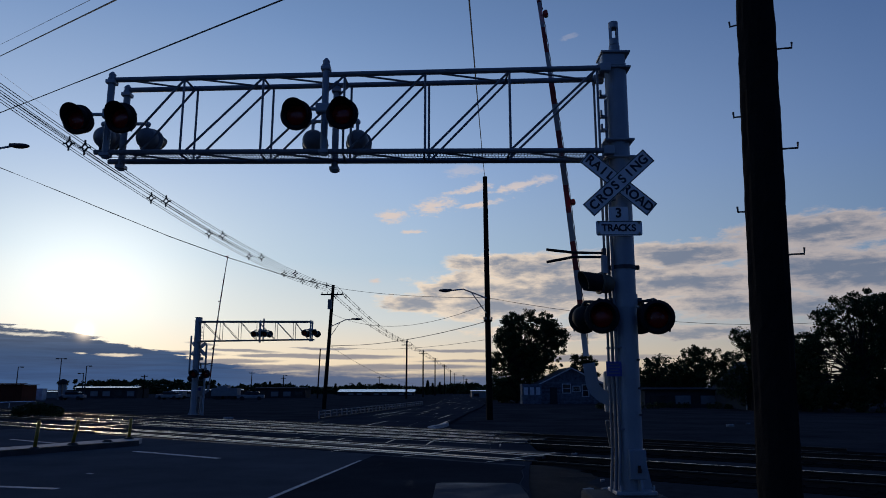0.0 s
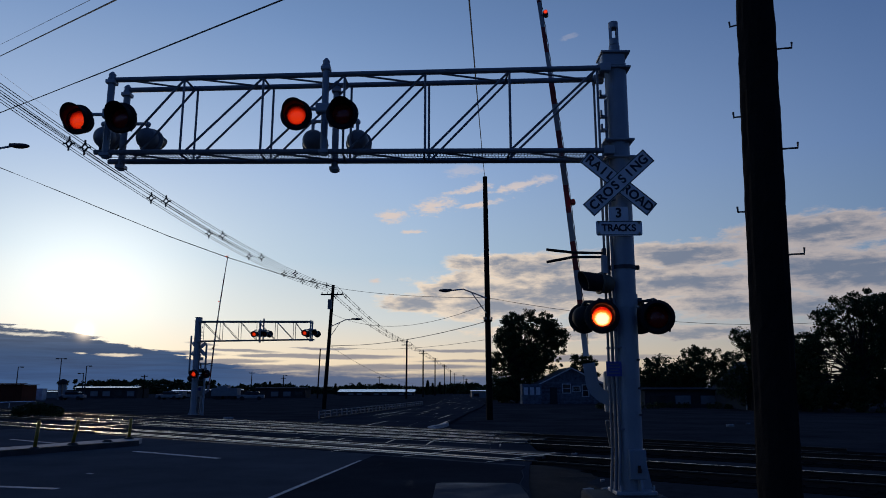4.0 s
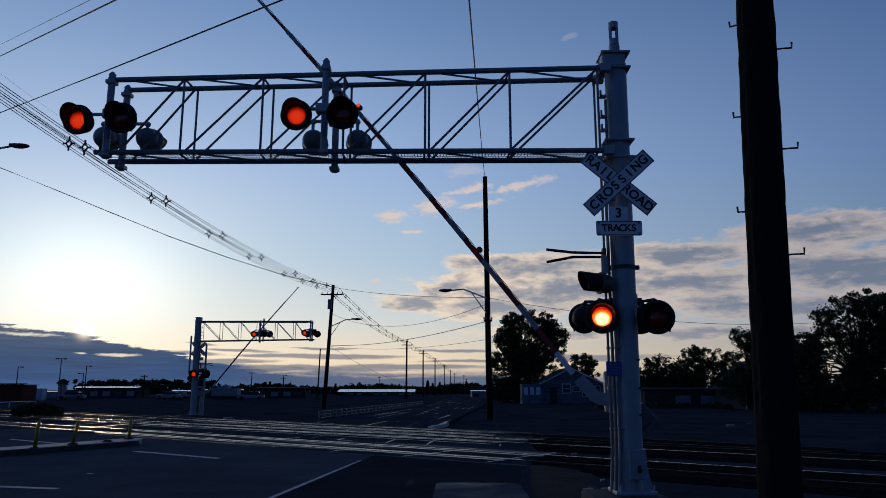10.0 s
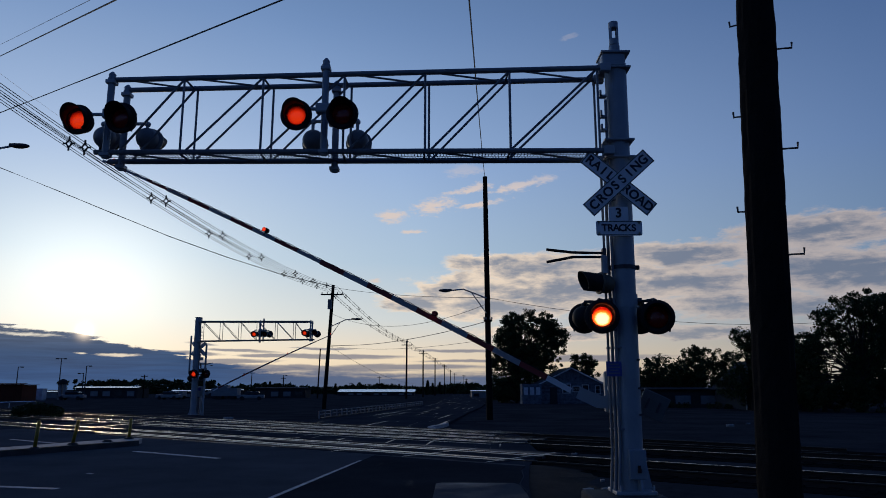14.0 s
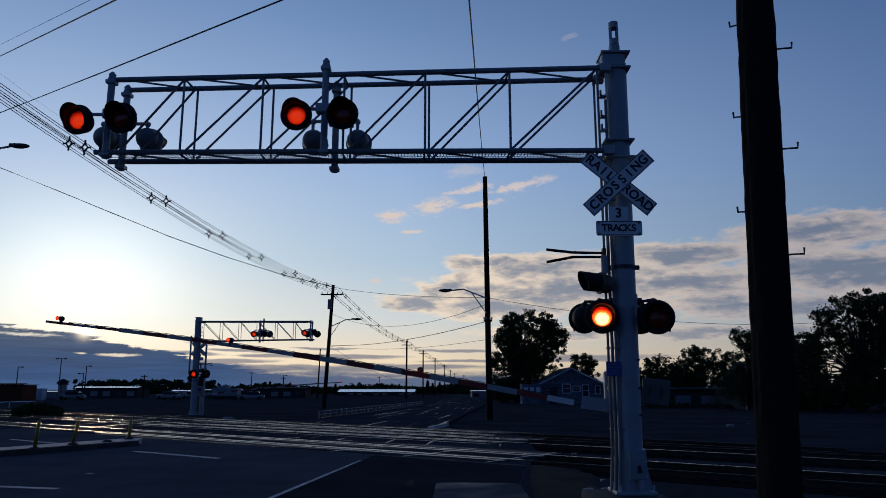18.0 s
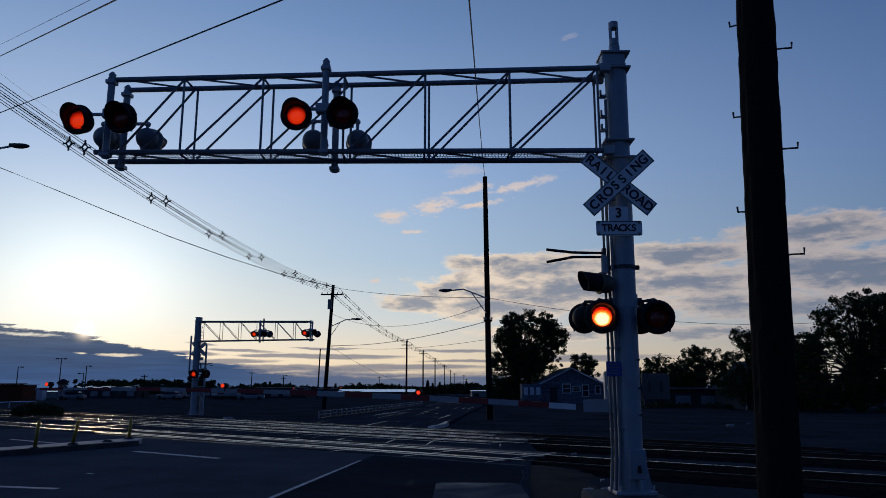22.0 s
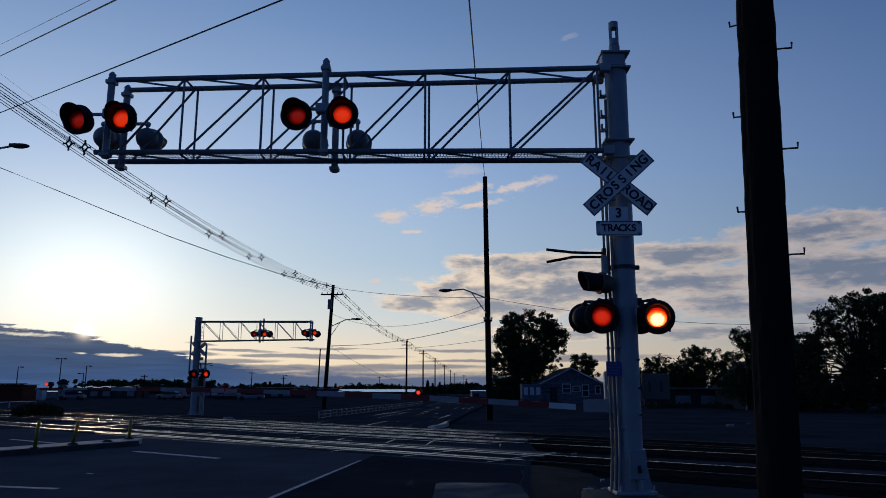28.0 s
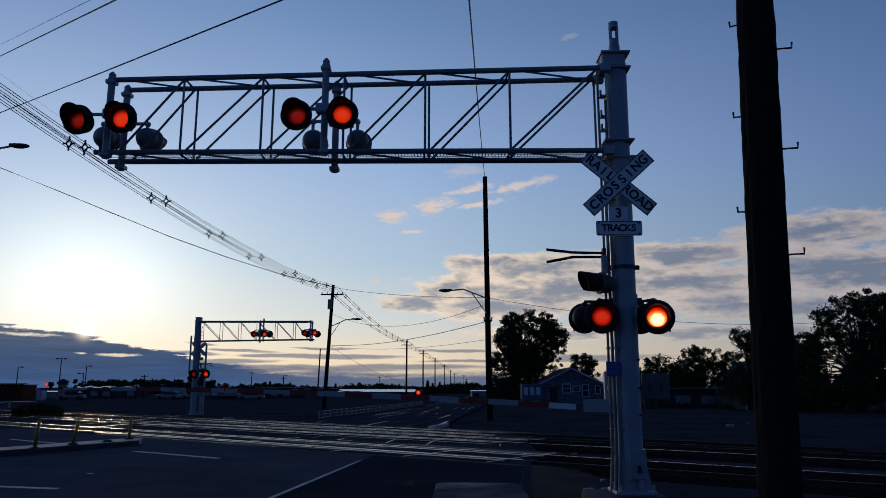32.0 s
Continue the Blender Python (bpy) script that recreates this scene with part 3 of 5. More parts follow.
def marker(x, y, h, lean_x, lean_y):
    th = thing("marker_post", pose(x, y, 0.15), "yellow flexible marker post on a black rubber foot", "marker post", "marker posts on the island")
    bm = B()
    rod(bm, (0, 0, 0), (0, 0, 0.05), 0.15, 0.09, 14)
    part("foot", bm, M["rubber"], th)
    if h:
        bm = B()
        rod(bm, (0, 0, 0.04), (lean_x, lean_y, h), 0.045, 0.045, 12)
        ball(bm, (lean_x, lean_y, h), 0.045, (1, 1, 0.5))
        part("post", bm, M["yellow"], th, smooth=True)


island()
marker(-9.43, 22.39, 0.58, 0.02, 0)
marker(-9.53, 21.19, 0.0, 0, 0)
marker(-9.97, 20.11, 0.63, 0.10, 0)
marker(-10.16, 18.60, 0.67, 0.03, 0.02)
marker(-10.7, 16.9, 0.70, 0, 0.02)


# ---- crossing signals ----
def hood_mesh(bm, r, length, cut=0.72):
    """Visor: most of a tube, cut back towards the bottom, with wall thickness."""
    seg = 18
    rows = []
    for i in range(seg + 1):
        a = radians(-55 + 290 * i / seg)
        k = 1 - cut + cut * max(0.0, math.sin(a) * 0.6 + 0.4)
        c, s = math.cos(a), math.sin(a)
        rows.append([bm.verts.new((q * c, -y, q * s)) for q, y in ((r, 0), (r, length * k), (r - 0.012, length * k), (r - 0.012, 0))])
    for a, b in zip(rows[:-1], rows[1:]):
        for i in range(3):
            bm.faces.new((a[i], a[i + 1], b[i + 1], b[i]))
    bmesh.ops.recalc_face_normals(bm, faces=bm.faces)


def signal_head(parent, x, y, z, yaw, bank, glow, r=0.25, tilt=0.0, shell="black", hood=0.27, cut=0.72, size=1.0):
    """One flashing lamp: background disc and shell, hood, lens, turning reflector. Faces local -Y before yaw."""
    bowl = [(0.179 * math.sin(radians(a)), -0.118 - 0.179 * math.cos(radians(a))) for a in range(0, 121, 12)]
    head = part("signal_head", lathe(B(), bowl + [(0.16, -0.025), (r, -0.02), (r + 0.004, 0.0), (r, 0.012), (0.180, 0.012), (0.158, 0.004), (0.156, -0.006), (0.160, -0.02)], seg=28),
                M[shell], parent, "round black flashing light unit", pose(x, y, z, tilt, 0, yaw) @ Matrix.Scale(size, 4), True)
    part("liner", lathe(B(), [(0.177 * math.sin(radians(a)), -0.118 - 0.177 * math.cos(radians(a))) for a in range(0, 123, 12)], seg=28), M["liner"], head, "black inside of the lamp", smooth=True)
    bm = B()
    ball(bm, (0, 0.03, 0.186), 0.035, (1.2, 1, 0.9), 8)
    part("lug", bm, M["dark_steel"], head, "cast mounting lug")
    bm = B()
    box(bm, (r * 0.66, 0.02, -r * 0.74), (0.03, 0.02, 0.06), bevel=0.006)
    part("latch", bm, M["dark_steel"], head)
    bm = B()
    hood_mesh(bm, 0.186, hood, cut)
    part("hood", bm, M["black"], head, "black sheet metal visor", smooth=True)
    part("lens", lathe(B(), [(0.0, 0.04), (0.07, 0.036), (0.125, 0.023), (0.166, 0.0), (0.164, -0.006), (0.0, 0.028)], seg=24), M["lens"], head, "red glass lens", smooth=True)
    # turning lamp block: a lit, a cooling and a dark reflector round one axle
    bm = B()
    for k in range(3):
        t = Matrix.Rotation(radians(-120 * k), 4, "X") @ Matrix.Translation((0, -0.087, 0))
        ring = [bm.verts.new(t @ Vector((0.15 * math.cos(2 * math.pi * i / 24), 0, 0.15 * math.sin(2 * math.pi * i / 24)))) for i in range(24)]
        back = [bm.verts.new(t @ Vector((0.148 * math.cos(2 * math.pi * i / 24), 0.006, 0.148 * math.sin(2 * math.pi * i / 24)))) for i in range(24)]
        inner = [bm.verts.new(t @ Vector((0.138 * math.cos(2 * math.pi * i / 24), 0, 0.138 * math.sin(2 * math.pi * i / 24)))) for i in range(24)]
        for i in range(24):
            bm.faces.new((ring[i], ring[(i + 1) % 24], inner[(i + 1) % 24], inner[i])).material_index = 2
        f = bm.faces.new(inner)
        f.material_index = k
        uv = bm.loops.layers.uv.verify()
        for i, lp in enumerate(f.loops):
            lp[uv].uv = (0.138 * math.cos(2 * math.pi * i / 24), 0.138 * math.sin(2 * math.pi * i / 24))
        bm.faces.new(back[::-1]).material_index = 2
        for i in range(24):
            bm.faces.new((ring[i], back[i], back[(i + 1) % 24], ring[(i + 1) % 24])).material_index = 2
    rod(bm, (-0.15, 0, 0), (0.15, 0, 0), 0.012, seg=6)
    for f in bm.faces:
        if len(f.verts) < 10 and f.material_index != 2:
            f.material_index = 2
    lamp = part("lamp", bm, [M[glow], M["glow_dim" if glow == "glow_hot" else "glow_faint"], M["lens_dark"]], head, "lamp reflector glowing red and orange", pose(0, 0.118, 0))
    FLIPS.append((lamp, (0, 0.118, 0), bank))
    return head


X0, X1 = -0.30, -7.85      # truss from the mast to its tip, local metres


def chord(x, top, side):
    """Point on a truss chord: side -1 towards the approaching traffic, +1 away."""
    k = (X0 - x) / (X0 - X1)
    return Vector((x, side * 0.24 + 0.35 * k, (6.4725 + 0.0125 * side - (0.035 - 0.005 * side) * k) if top else (5.13 + 0.09 * k)))


def crossing_signal(m, label, near):
    th = thing("crossing_signal", m, label, "railroad crossing signal", "cantilever signals of the crossing")
    # concrete foot
    bm = B()
    box(bm, (-0.14, 0.0, -0.03), (1.05, 0.9, 0.4), bevel=0.04)
    part("foundation", bm, M["concrete"], th, "rough concrete foundation block")
    # mast
    bm = B()
    rod(bm, (-0.015, 0, 0.2), (0.03, 0, 6.62), 0.170 if near else 0.21, 0.168 if near else 0.20, 32)
    part("mast", bm, M["alum"], th, "silver-grey painted steel mast", smooth=False)
    bm = B()
    box(bm, (-0.02, 0, 0.2), (0.56, 0.56, 0.05), bevel=0.008)
    for a in range(4):
        c, s = math.cos(radians(45 + 90 * a)), math.sin(radians(45 + 90 * a))
        rod(bm, (0.32 * c, 0.32 * s, 0.2), (0.32 * c, 0.32 * s, 0.3), 0.018, seg=6)
    part("base_plate", bm, M["steel"], th)
    for a in (0, 90, 180, 270):
        bm = B()
        p = [bm.verts.new(v) for v in ((0.165, -0.012, 0.225), (0.29, -0.012, 0.225), (0.165, -0.012, 0.8))]
        q = [bm.verts.new((v.co.x, 0.012, v.co.z)) for v in p]
        bm.faces.new(p)
        bm.faces.new(q[::-1])
        for i in range(3):
            bm.faces.new((p[i], q[i], q[(i + 1) % 3], p[(i + 1) % 3]))
        bmesh.ops.recalc_face_normals(bm, faces=bm.faces)
        part("gusset", bm, M["alum"], th, m=pose(0, 0, 0, 0, 0, a + 12))
    # collars that carry the truss
    for z, h in ((6.51, 0.03), (6.76, 0.03), (5.33, 0.03), (5.06, 0.03)):
        bm = B()
        box(bm, (0, 0, z), (0.45, 0.42, h), bevel=0.006)
        part("collar_plate", bm, M["steel"], th)
    bm = B()
    box(bm, (-0.03, 0, 6.635), (0.36, 0.36, 0.22), bevel=0.03)
    part("collar", bm, M["alum"], th)
    if near:
        bm = B()
        lathe(bm, [(0.0, 0), (0.15, 0), (0.15, 0.03), (0.10, 0.06), (0.085, 0.08), (0.085, 0.16), (0.0, 0.16)], pose(0.03, 0, 6.775, -90), 20)
        part("mast_cap", bm, M["alum"], th, smooth=False)
        bm = B()
        rod(bm, (0.03, 0, 6.95), (0.03, 0, 7.05), 0.075, seg=18)
        rod(bm, (0.03, 0, 7.24), (0.03, 0, 7.34), 0.075, seg=18)
        for a in range(0, 360, 20):
            if 48 < a % 180 < 132:
                continue
            c, s = math.cos(radians(a)), math.sin(radians(a))
            rod(bm, (0.03 + 0.062 * c, 0.062 * s, 7.04), (0.03 + 0.062 * c, 0.062 * s, 7.25), 0.013, seg=5)
        part("vent_tube", bm, M["alum"], th, "open steel tube with an oval opening")
    # truss
    for top in (True, False):
        for side in (-1, 1):
            bm = B()
            rod(bm, chord(-0.15, top, side), chord(X1 - (0.0 if top else 0.25), top, side), 0.042, seg=12)
            part("chord", bm, M["truss"], th, "round steel truss chord")
    xs = [-0.30, -1.64, -2.94, -4.20, -5.48, -6.74, -7.78]
    for side in (-1, 1):
        for i in range(6):
            bm = B()
            dx = 0.035 if side > 0 else -0.015
            rod(bm, chord(xs[i] + dx, True, side), chord(xs[i] + dx, False, side), 0.019, seg=8)
            part("vertical_strut", bm, M["truss"], th)
            bm = B()
            rod(bm, chord(xs[i], True, side), chord(xs[i + 1] + (0.05 if i else -0.03), False, side), 0.019, seg=8)
            part("diagonal_strut", bm, M["truss"], th)
    for top in (True, False):
        for i in range(6):
            bm = B()
            rod(bm, chord(xs[i] - 0.03, top, -1), chord(xs[i] - 0.03, top, 1), 0.017, seg=8)
            rod(bm, chord(xs[i] - 0.08, top, 1), chord(xs[i + 1] + 0.05, top, -1), 0.017, seg=8)
            part("lacing_bar", bm, M["truss"], th)
    # walkway of expanded metal between the lower chords
    bm = B()
    for i in range(150):
        x = -0.35 - i * 0.05
        k = (X0 - x) / (X0 - X1)
        for d in (0.0, 0.05):
            a, b = chord(x - d, False, -1), chord(x - 0.05 + d, False, 1)
            rod(bm, a + Vector((0, 0.04, 0.02)), b + Vector((0, -0.04, 0.02)), 0.0045, seg=3, caps=False)
    for j in range(5):
        y = -0.16 + 0.08 * j
        rod(bm, chord(-0.3, False, 0) + Vector((0, y, 0.02)), chord(X1 - 0.2, False, 0) + Vector((0, y, 0.02)), 0.004, seg=4)
    part("walkway_mesh", bm, M["truss"], th, "expanded metal walkway")
    # clamps between mast and truss
    for top in (True, False):
        for side in (-1, 1):
            c = chord(-0.24, top, side)
            bm = B()
            box(bm, (c.x + 0.05, c.y, c.z), (0.16, 0.11, 0.13), bevel=0.012)
            rod(bm, (c.x - 0.04, c.y, c.z - 0.1), (c.x - 0.04, c.y, c.z + 0.1), 0.012, seg=6)
            part("clamp", bm, M["steel"], th)
    for z in (6.05, 5.72, 5.50):
        bm = B()
        box(bm, (-0.21, -0.1, z), (0.1, 0.1, 0.03))
        box(bm, (-0.25, -0.1, z + 0.04), (0.03, 0.1, 0.1))
        part("step_bracket", bm, M["steel"], th)
    # lamp uprights with crossarms
    def upright(x, y, z0, z1):
        bm = B()
        rod(bm, (x, y, z0), (x, y, z1), 0.054, seg=16)
        rod(bm, (x, y, z1), (x, y, z1 + 0.05), 0.058, 0.02, 16)
        rod(bm, (x, y, z1 - 0.12), (x, y, z1 - 0.06), 0.066, seg=16)
        part("upright", bm, M["alum"], th, "silver steel upright pipe")
        for z in (z0 + 0.05, z1 - 0.13):
            bm = B()
            box(bm, (x, y, z), (0.15, 0.15, 0.06), bevel=0.01)
            part("clamp", bm, M["steel"], th)

    def arm(x0, x1, y, z):
        bm = B()
        rod(bm, (x0, y, z), (x1, y, z), 0.028, seg=10)
        box(bm, ((x0 + x1) / 2, y, z), (0.22, 0.16, 0.16), bevel=0.03)
        for x in (x0, x1):
            ball(bm, (x, y, z - 0.01), 0.05)
            rod(bm, (x, y, z), (x, y, z - 0.2), 0.026, seg=8)
        part("crossarm", bm, M["steel"], th)

    upright(-7.92, 0.10, 5.12, 6.50)
    upright(-7.89, 0.60, 5.08, 6.50)
    upright(-4.51, -0.05, 5.12, 6.66)
    upright(-4.41, 0.44, 5.00, 6.50)
    g = "glow_red"
    arm(-8.20, -7.57, 0.08, 5.83)
    signal_head(th, -8.235, -0.22, 5.63, -2, "A", g, 0.232, 4)
    signal_head(th, -7.575, -0.22, 5.655, -2, "B", g, 0.240, 4)
    arm(-8.24, -7.52, 0.62, 5.88)
    signal_head(th, -8.22, 0.80, 5.66, 172, "B", g, 0.200, 4, "shell")
    signal_head(th, -7.52, 0.80, 5.64, 172, "A", g, 0.212, 4, "shell")
    arm(-4.88, -4.19, -0.07, 5.86)
    signal_head(th, -4.88, -0.38, 5.64, 0, "A", g, 0.235, 4)
    signal_head(th, -4.19, -0.38, 5.66, 2, "B", g, 0.240, 4)
    arm(-4.78, -4.06, 0.46, 5.86)
    signal_head(th, -4.78, 0.70, 5.57, 176, "B", g, 0.212, 4, "shell")
    signal_head(th, -4.06, 0.70, 5.57, 176, "A", g, 0.212, 4, "shell")
    # lamps on the mast
    h = "glow_hot" if near else "glow_red"
    for y, x0, x1 in ((-0.2, -0.40, 0.39), (0.24, -0.55 if near else -0.87, 0.31)):
        for x in (x0, x1):
            bm = B()
            pipe(bm, [(0.16 * (1 if x > 0 else -1), y * 0.2, 2.88), (x * 0.85, y * 0.3, 2.88), (x, y * 0.6, 2.89), (x, y, 2.84), (x, y, 2.76)], 0.027, 10)
            rod(bm, (0.15 * (1 if x > 0 else -1), y * 0.2, 2.88), (0.24 * (1 if x > 0 else -1), y * 0.2, 2.88), 0.045, seg=12)
            ball(bm, (x, y, 2.86), 0.04)
            part("lamp_bracket", bm, M["dark_steel"], th, "bent pipe bracket")
    signal_head(th, -0.40, -0.28, 2.63, -9, "A", h, 0.245)
    signal_head(th, 0.39, -0.28, 2.62, -14, "B", h, 0.245)
    if not near:
        for x, y, z0, z1, r in ((0.40, 0.1, 2.9, 5.5, 0.06), (-0.62, -0.1, 0.1, 4.9, 0.07)):
            bm = B()
            rod(bm, (x, y, z0), (x, y, z1), r, seg=12)
            rod(bm, (x * 0.3, y * 0.3, (z0 + z1) / 2), (x, y, (z0 + z1) / 2), 0.03, seg=8)
            part("side_pipe", bm, M["steel"], th)
    if near:
        signal_head(th, -0.545, 0.32, 2.66, 172, "B", h, 0.228, 0, "black")
        signal_head(th, 0.31, 0.34, 2.66, 172, "A", h, 0.235, 0, "black")
    else:
        signal_head(th, -0.87, 0.45, 2.90, 172, "B", h, 0.235, 0, "black", size=1.25)
        signal_head(th, -0.10, 0.64, 2.90, 172, "A", h, 0.235, 0, "black", size=1.25)
    signal_head(th, -0.385, -0.14, 3.13, -76, "B", g, 0.205, -4, "tan_shell", 0.42, 0.35, 0.78)
    bm = B()
    lathe(bm, [(0.0, 0.0), (0.05, 0.0), (0.05, 0.25), (0.03, 0.27), (0.0, 0.27)], pose(-0.30, -0.12, 3.28, -90), 14)
    part("lamp_bracket", bm, M["steel"], th)
    for z, hh, mat in ((2.88, 0.10, "alum"), (3.37, 0.018, "dark_steel"), (3.395, 0.012, "dark_steel")):
        bm = B()
        rod(bm, (0.01, 0, z - hh), (0.01, 0, z + hh), 0.182, seg=32)
        for s in (-1, 1):
            box(bm, (0.01 + s * 0.2, -0.02, z), (0.06, 0.05, 0.04), bevel=0.008)
            rod(bm, (0.01 + s * 0.205, -0.07, z), (0.01 + s * 0.205, 0.04, z), 0.011, seg=6)
        part("mast_band", bm, M[mat], th)
    # two bent guard rods
    for z0, z1, dip in ((3.60, 3.65, 0.03), (3.54, 3.46, -0.02)):
        bm = B()
        pipe(bm, [(-0.28, -0.03, z0), (-0.75, -0.05, z0 + dip * 0.2), (-1.14, -0.05, z1)], 0.021, 8)
        part("guard_rod", bm, M["black"], th)
    bm = B()
    box(bm, (-0.28, -0.03, 3.57), (0.06, 0.1, 0.2), bevel=0.01)
    part("rod_clamp", bm, M["dark_steel"], th)
    # cable conduits
    for x, y, r, top in ((-0.172, -0.10, 0.021, 6.0), (-0.207, -0.02, 0.025, 5.1), (-0.245, 0.08, 0.02, 5.0)):
        bm = B()
        pipe(bm, [(x, y, top), (x - 0.01, y, 0.78), (x - 0.06, y - 0.06, 0.18)], r, 10)
        part("conduit", bm, M["conduit"], th)
        for z in (1.05, 2.2, 4.4):
            bm = B()
            box(bm, (x + 0.03, y, z), (0.12, 0.07, 0.025))
            part("conduit_strap", bm, M["conduit"], th)
    for z in (1.25, 1.62, 2.02):
        bm = B()
        rod(bm, (0.11, -0.15, z), (0.12, -0.19, z), 0.018, seg=6)
        part("bolt", bm, M["dark_steel"], th)
    # hand-hole cover with a lock
    bm = B()
    box(bm, (0.02, -0.21, 0.58), (0.235, 0.10, 0.40), bevel=0.012)
    cover = part("junction_box", bm, M["alum"], th, "small grey steel box")
    bm = B()
    box(bm, (0.03, -0.275, 0.50), (0.05, 0.04, 0.06), bevel=0.01)
    rod(bm, (0.03, -0.27, 0.52), (0.03, -0.27, 0.57), 0.02, seg=8)
    part("padlock", bm, M["black"], cover)
    # crossbuck and track count
    def blade(a, y):
        bm = B()
        box(bm, (0, 0, 0), (1.27, 0.006, 0.245))
        b = part("crossbuck_blade", bm, M["white"], th, "white crossbuck blade with black border and letters", pose(-0.06, y, 4.63, 0, a, 0))
        for zz in (-0.112, 0.112):
            bm = B()
            box(bm, (0, -0.005, zz), (1.25, 0.003, 0.012))
            part("border", bm, M["letter"], b)
        for xx in (-0.62, 0.62):
            bm = B()
            box(bm, (xx, -0.005, 0), (0.012, 0.003, 0.235))
            part("border", bm, M["letter"], b)
        return b
    b = blade(-42.5, -0.245)
    for i, ch in enumerate("CROSSING"):
        lettering(ch, 0.19, M["letter"], b, pose(-0.51 + i * 0.146, -0.006, 0, 90))
    b = blade(40.5, -0.225)
    for i, ch in enumerate("RAIL"):
        lettering(ch, 0.19, M["letter"], b, pose(-0.54 + i * 0.128, -0.006, 0, 90))
    for i, ch in enumerate("ROAD"):
        lettering(ch, 0.19, M["letter"], b, pose(0.15 + i * 0.135, -0.006, 0, 90))
    bm = B()
    box(bm, (0, 0, 0.215), (0.29, 0.006, 0.22))
    box(bm, (0, 0, 0), (0.62, 0.006, 0.225))
    box(bm, (0, 0, 0), (0.68, 0.005, 0.165))
    for sx in (-0.31, 0.31):
        for sz in (-0.0825, 0.0825):
            rod(bm, (sx, -0.003, sz), (sx, 0.0025, sz), 0.03, seg=12)
    pl = part("track_count_plate", bm, M["white"], th, "white plate reading 3 TRACKS", pose(-0.08, -0.215, 3.94))
    for zz in (-0.1, 0.1):
        bm = B()
        box(bm, (0, -0.005, zz), (0.66, 0.003, 0.008))
        part("border", bm, M["letter"], pl)
    lettering("3", 0.20, M["letter"], pl, pose(0, -0.006, 0.225, 90))
    for i, ch in enumerate("TRACKS"):
        lettering(ch, 0.145, M["letter"], pl, pose(-0.215 + i * 0.086, -0.006, 0, 90))
    # blue notice with unreadable lines
    bm = B()
    box(bm, (0, 0, 0), (0.22, 0.006, 0.21), bevel=0.002)
    bl = part("blue_notice", bm, M["blue"], th, "small blue notice plate with white lines", pose(-0.25, -0.22, 1.89))
    for i, w in enumerate((0.14, 0.17, 0.12, 0.16)):
        bm = B()
        box(bm, (0, -0.0045, 0.066 - i * 0.042), (w, 0.002, 0.014))
        part("text_bar", bm, M["shell"], bl)
    return th


crossing_signal(pose(2.68, 10.63, 0), "grey steel cantilever signal with crossbuck and red flashing lights", True)
crossing_signal(pose(-16.95, 50.2, -0.25, 0, 0, 180), "distant grey steel cantilever signal with red flashing lights", False)


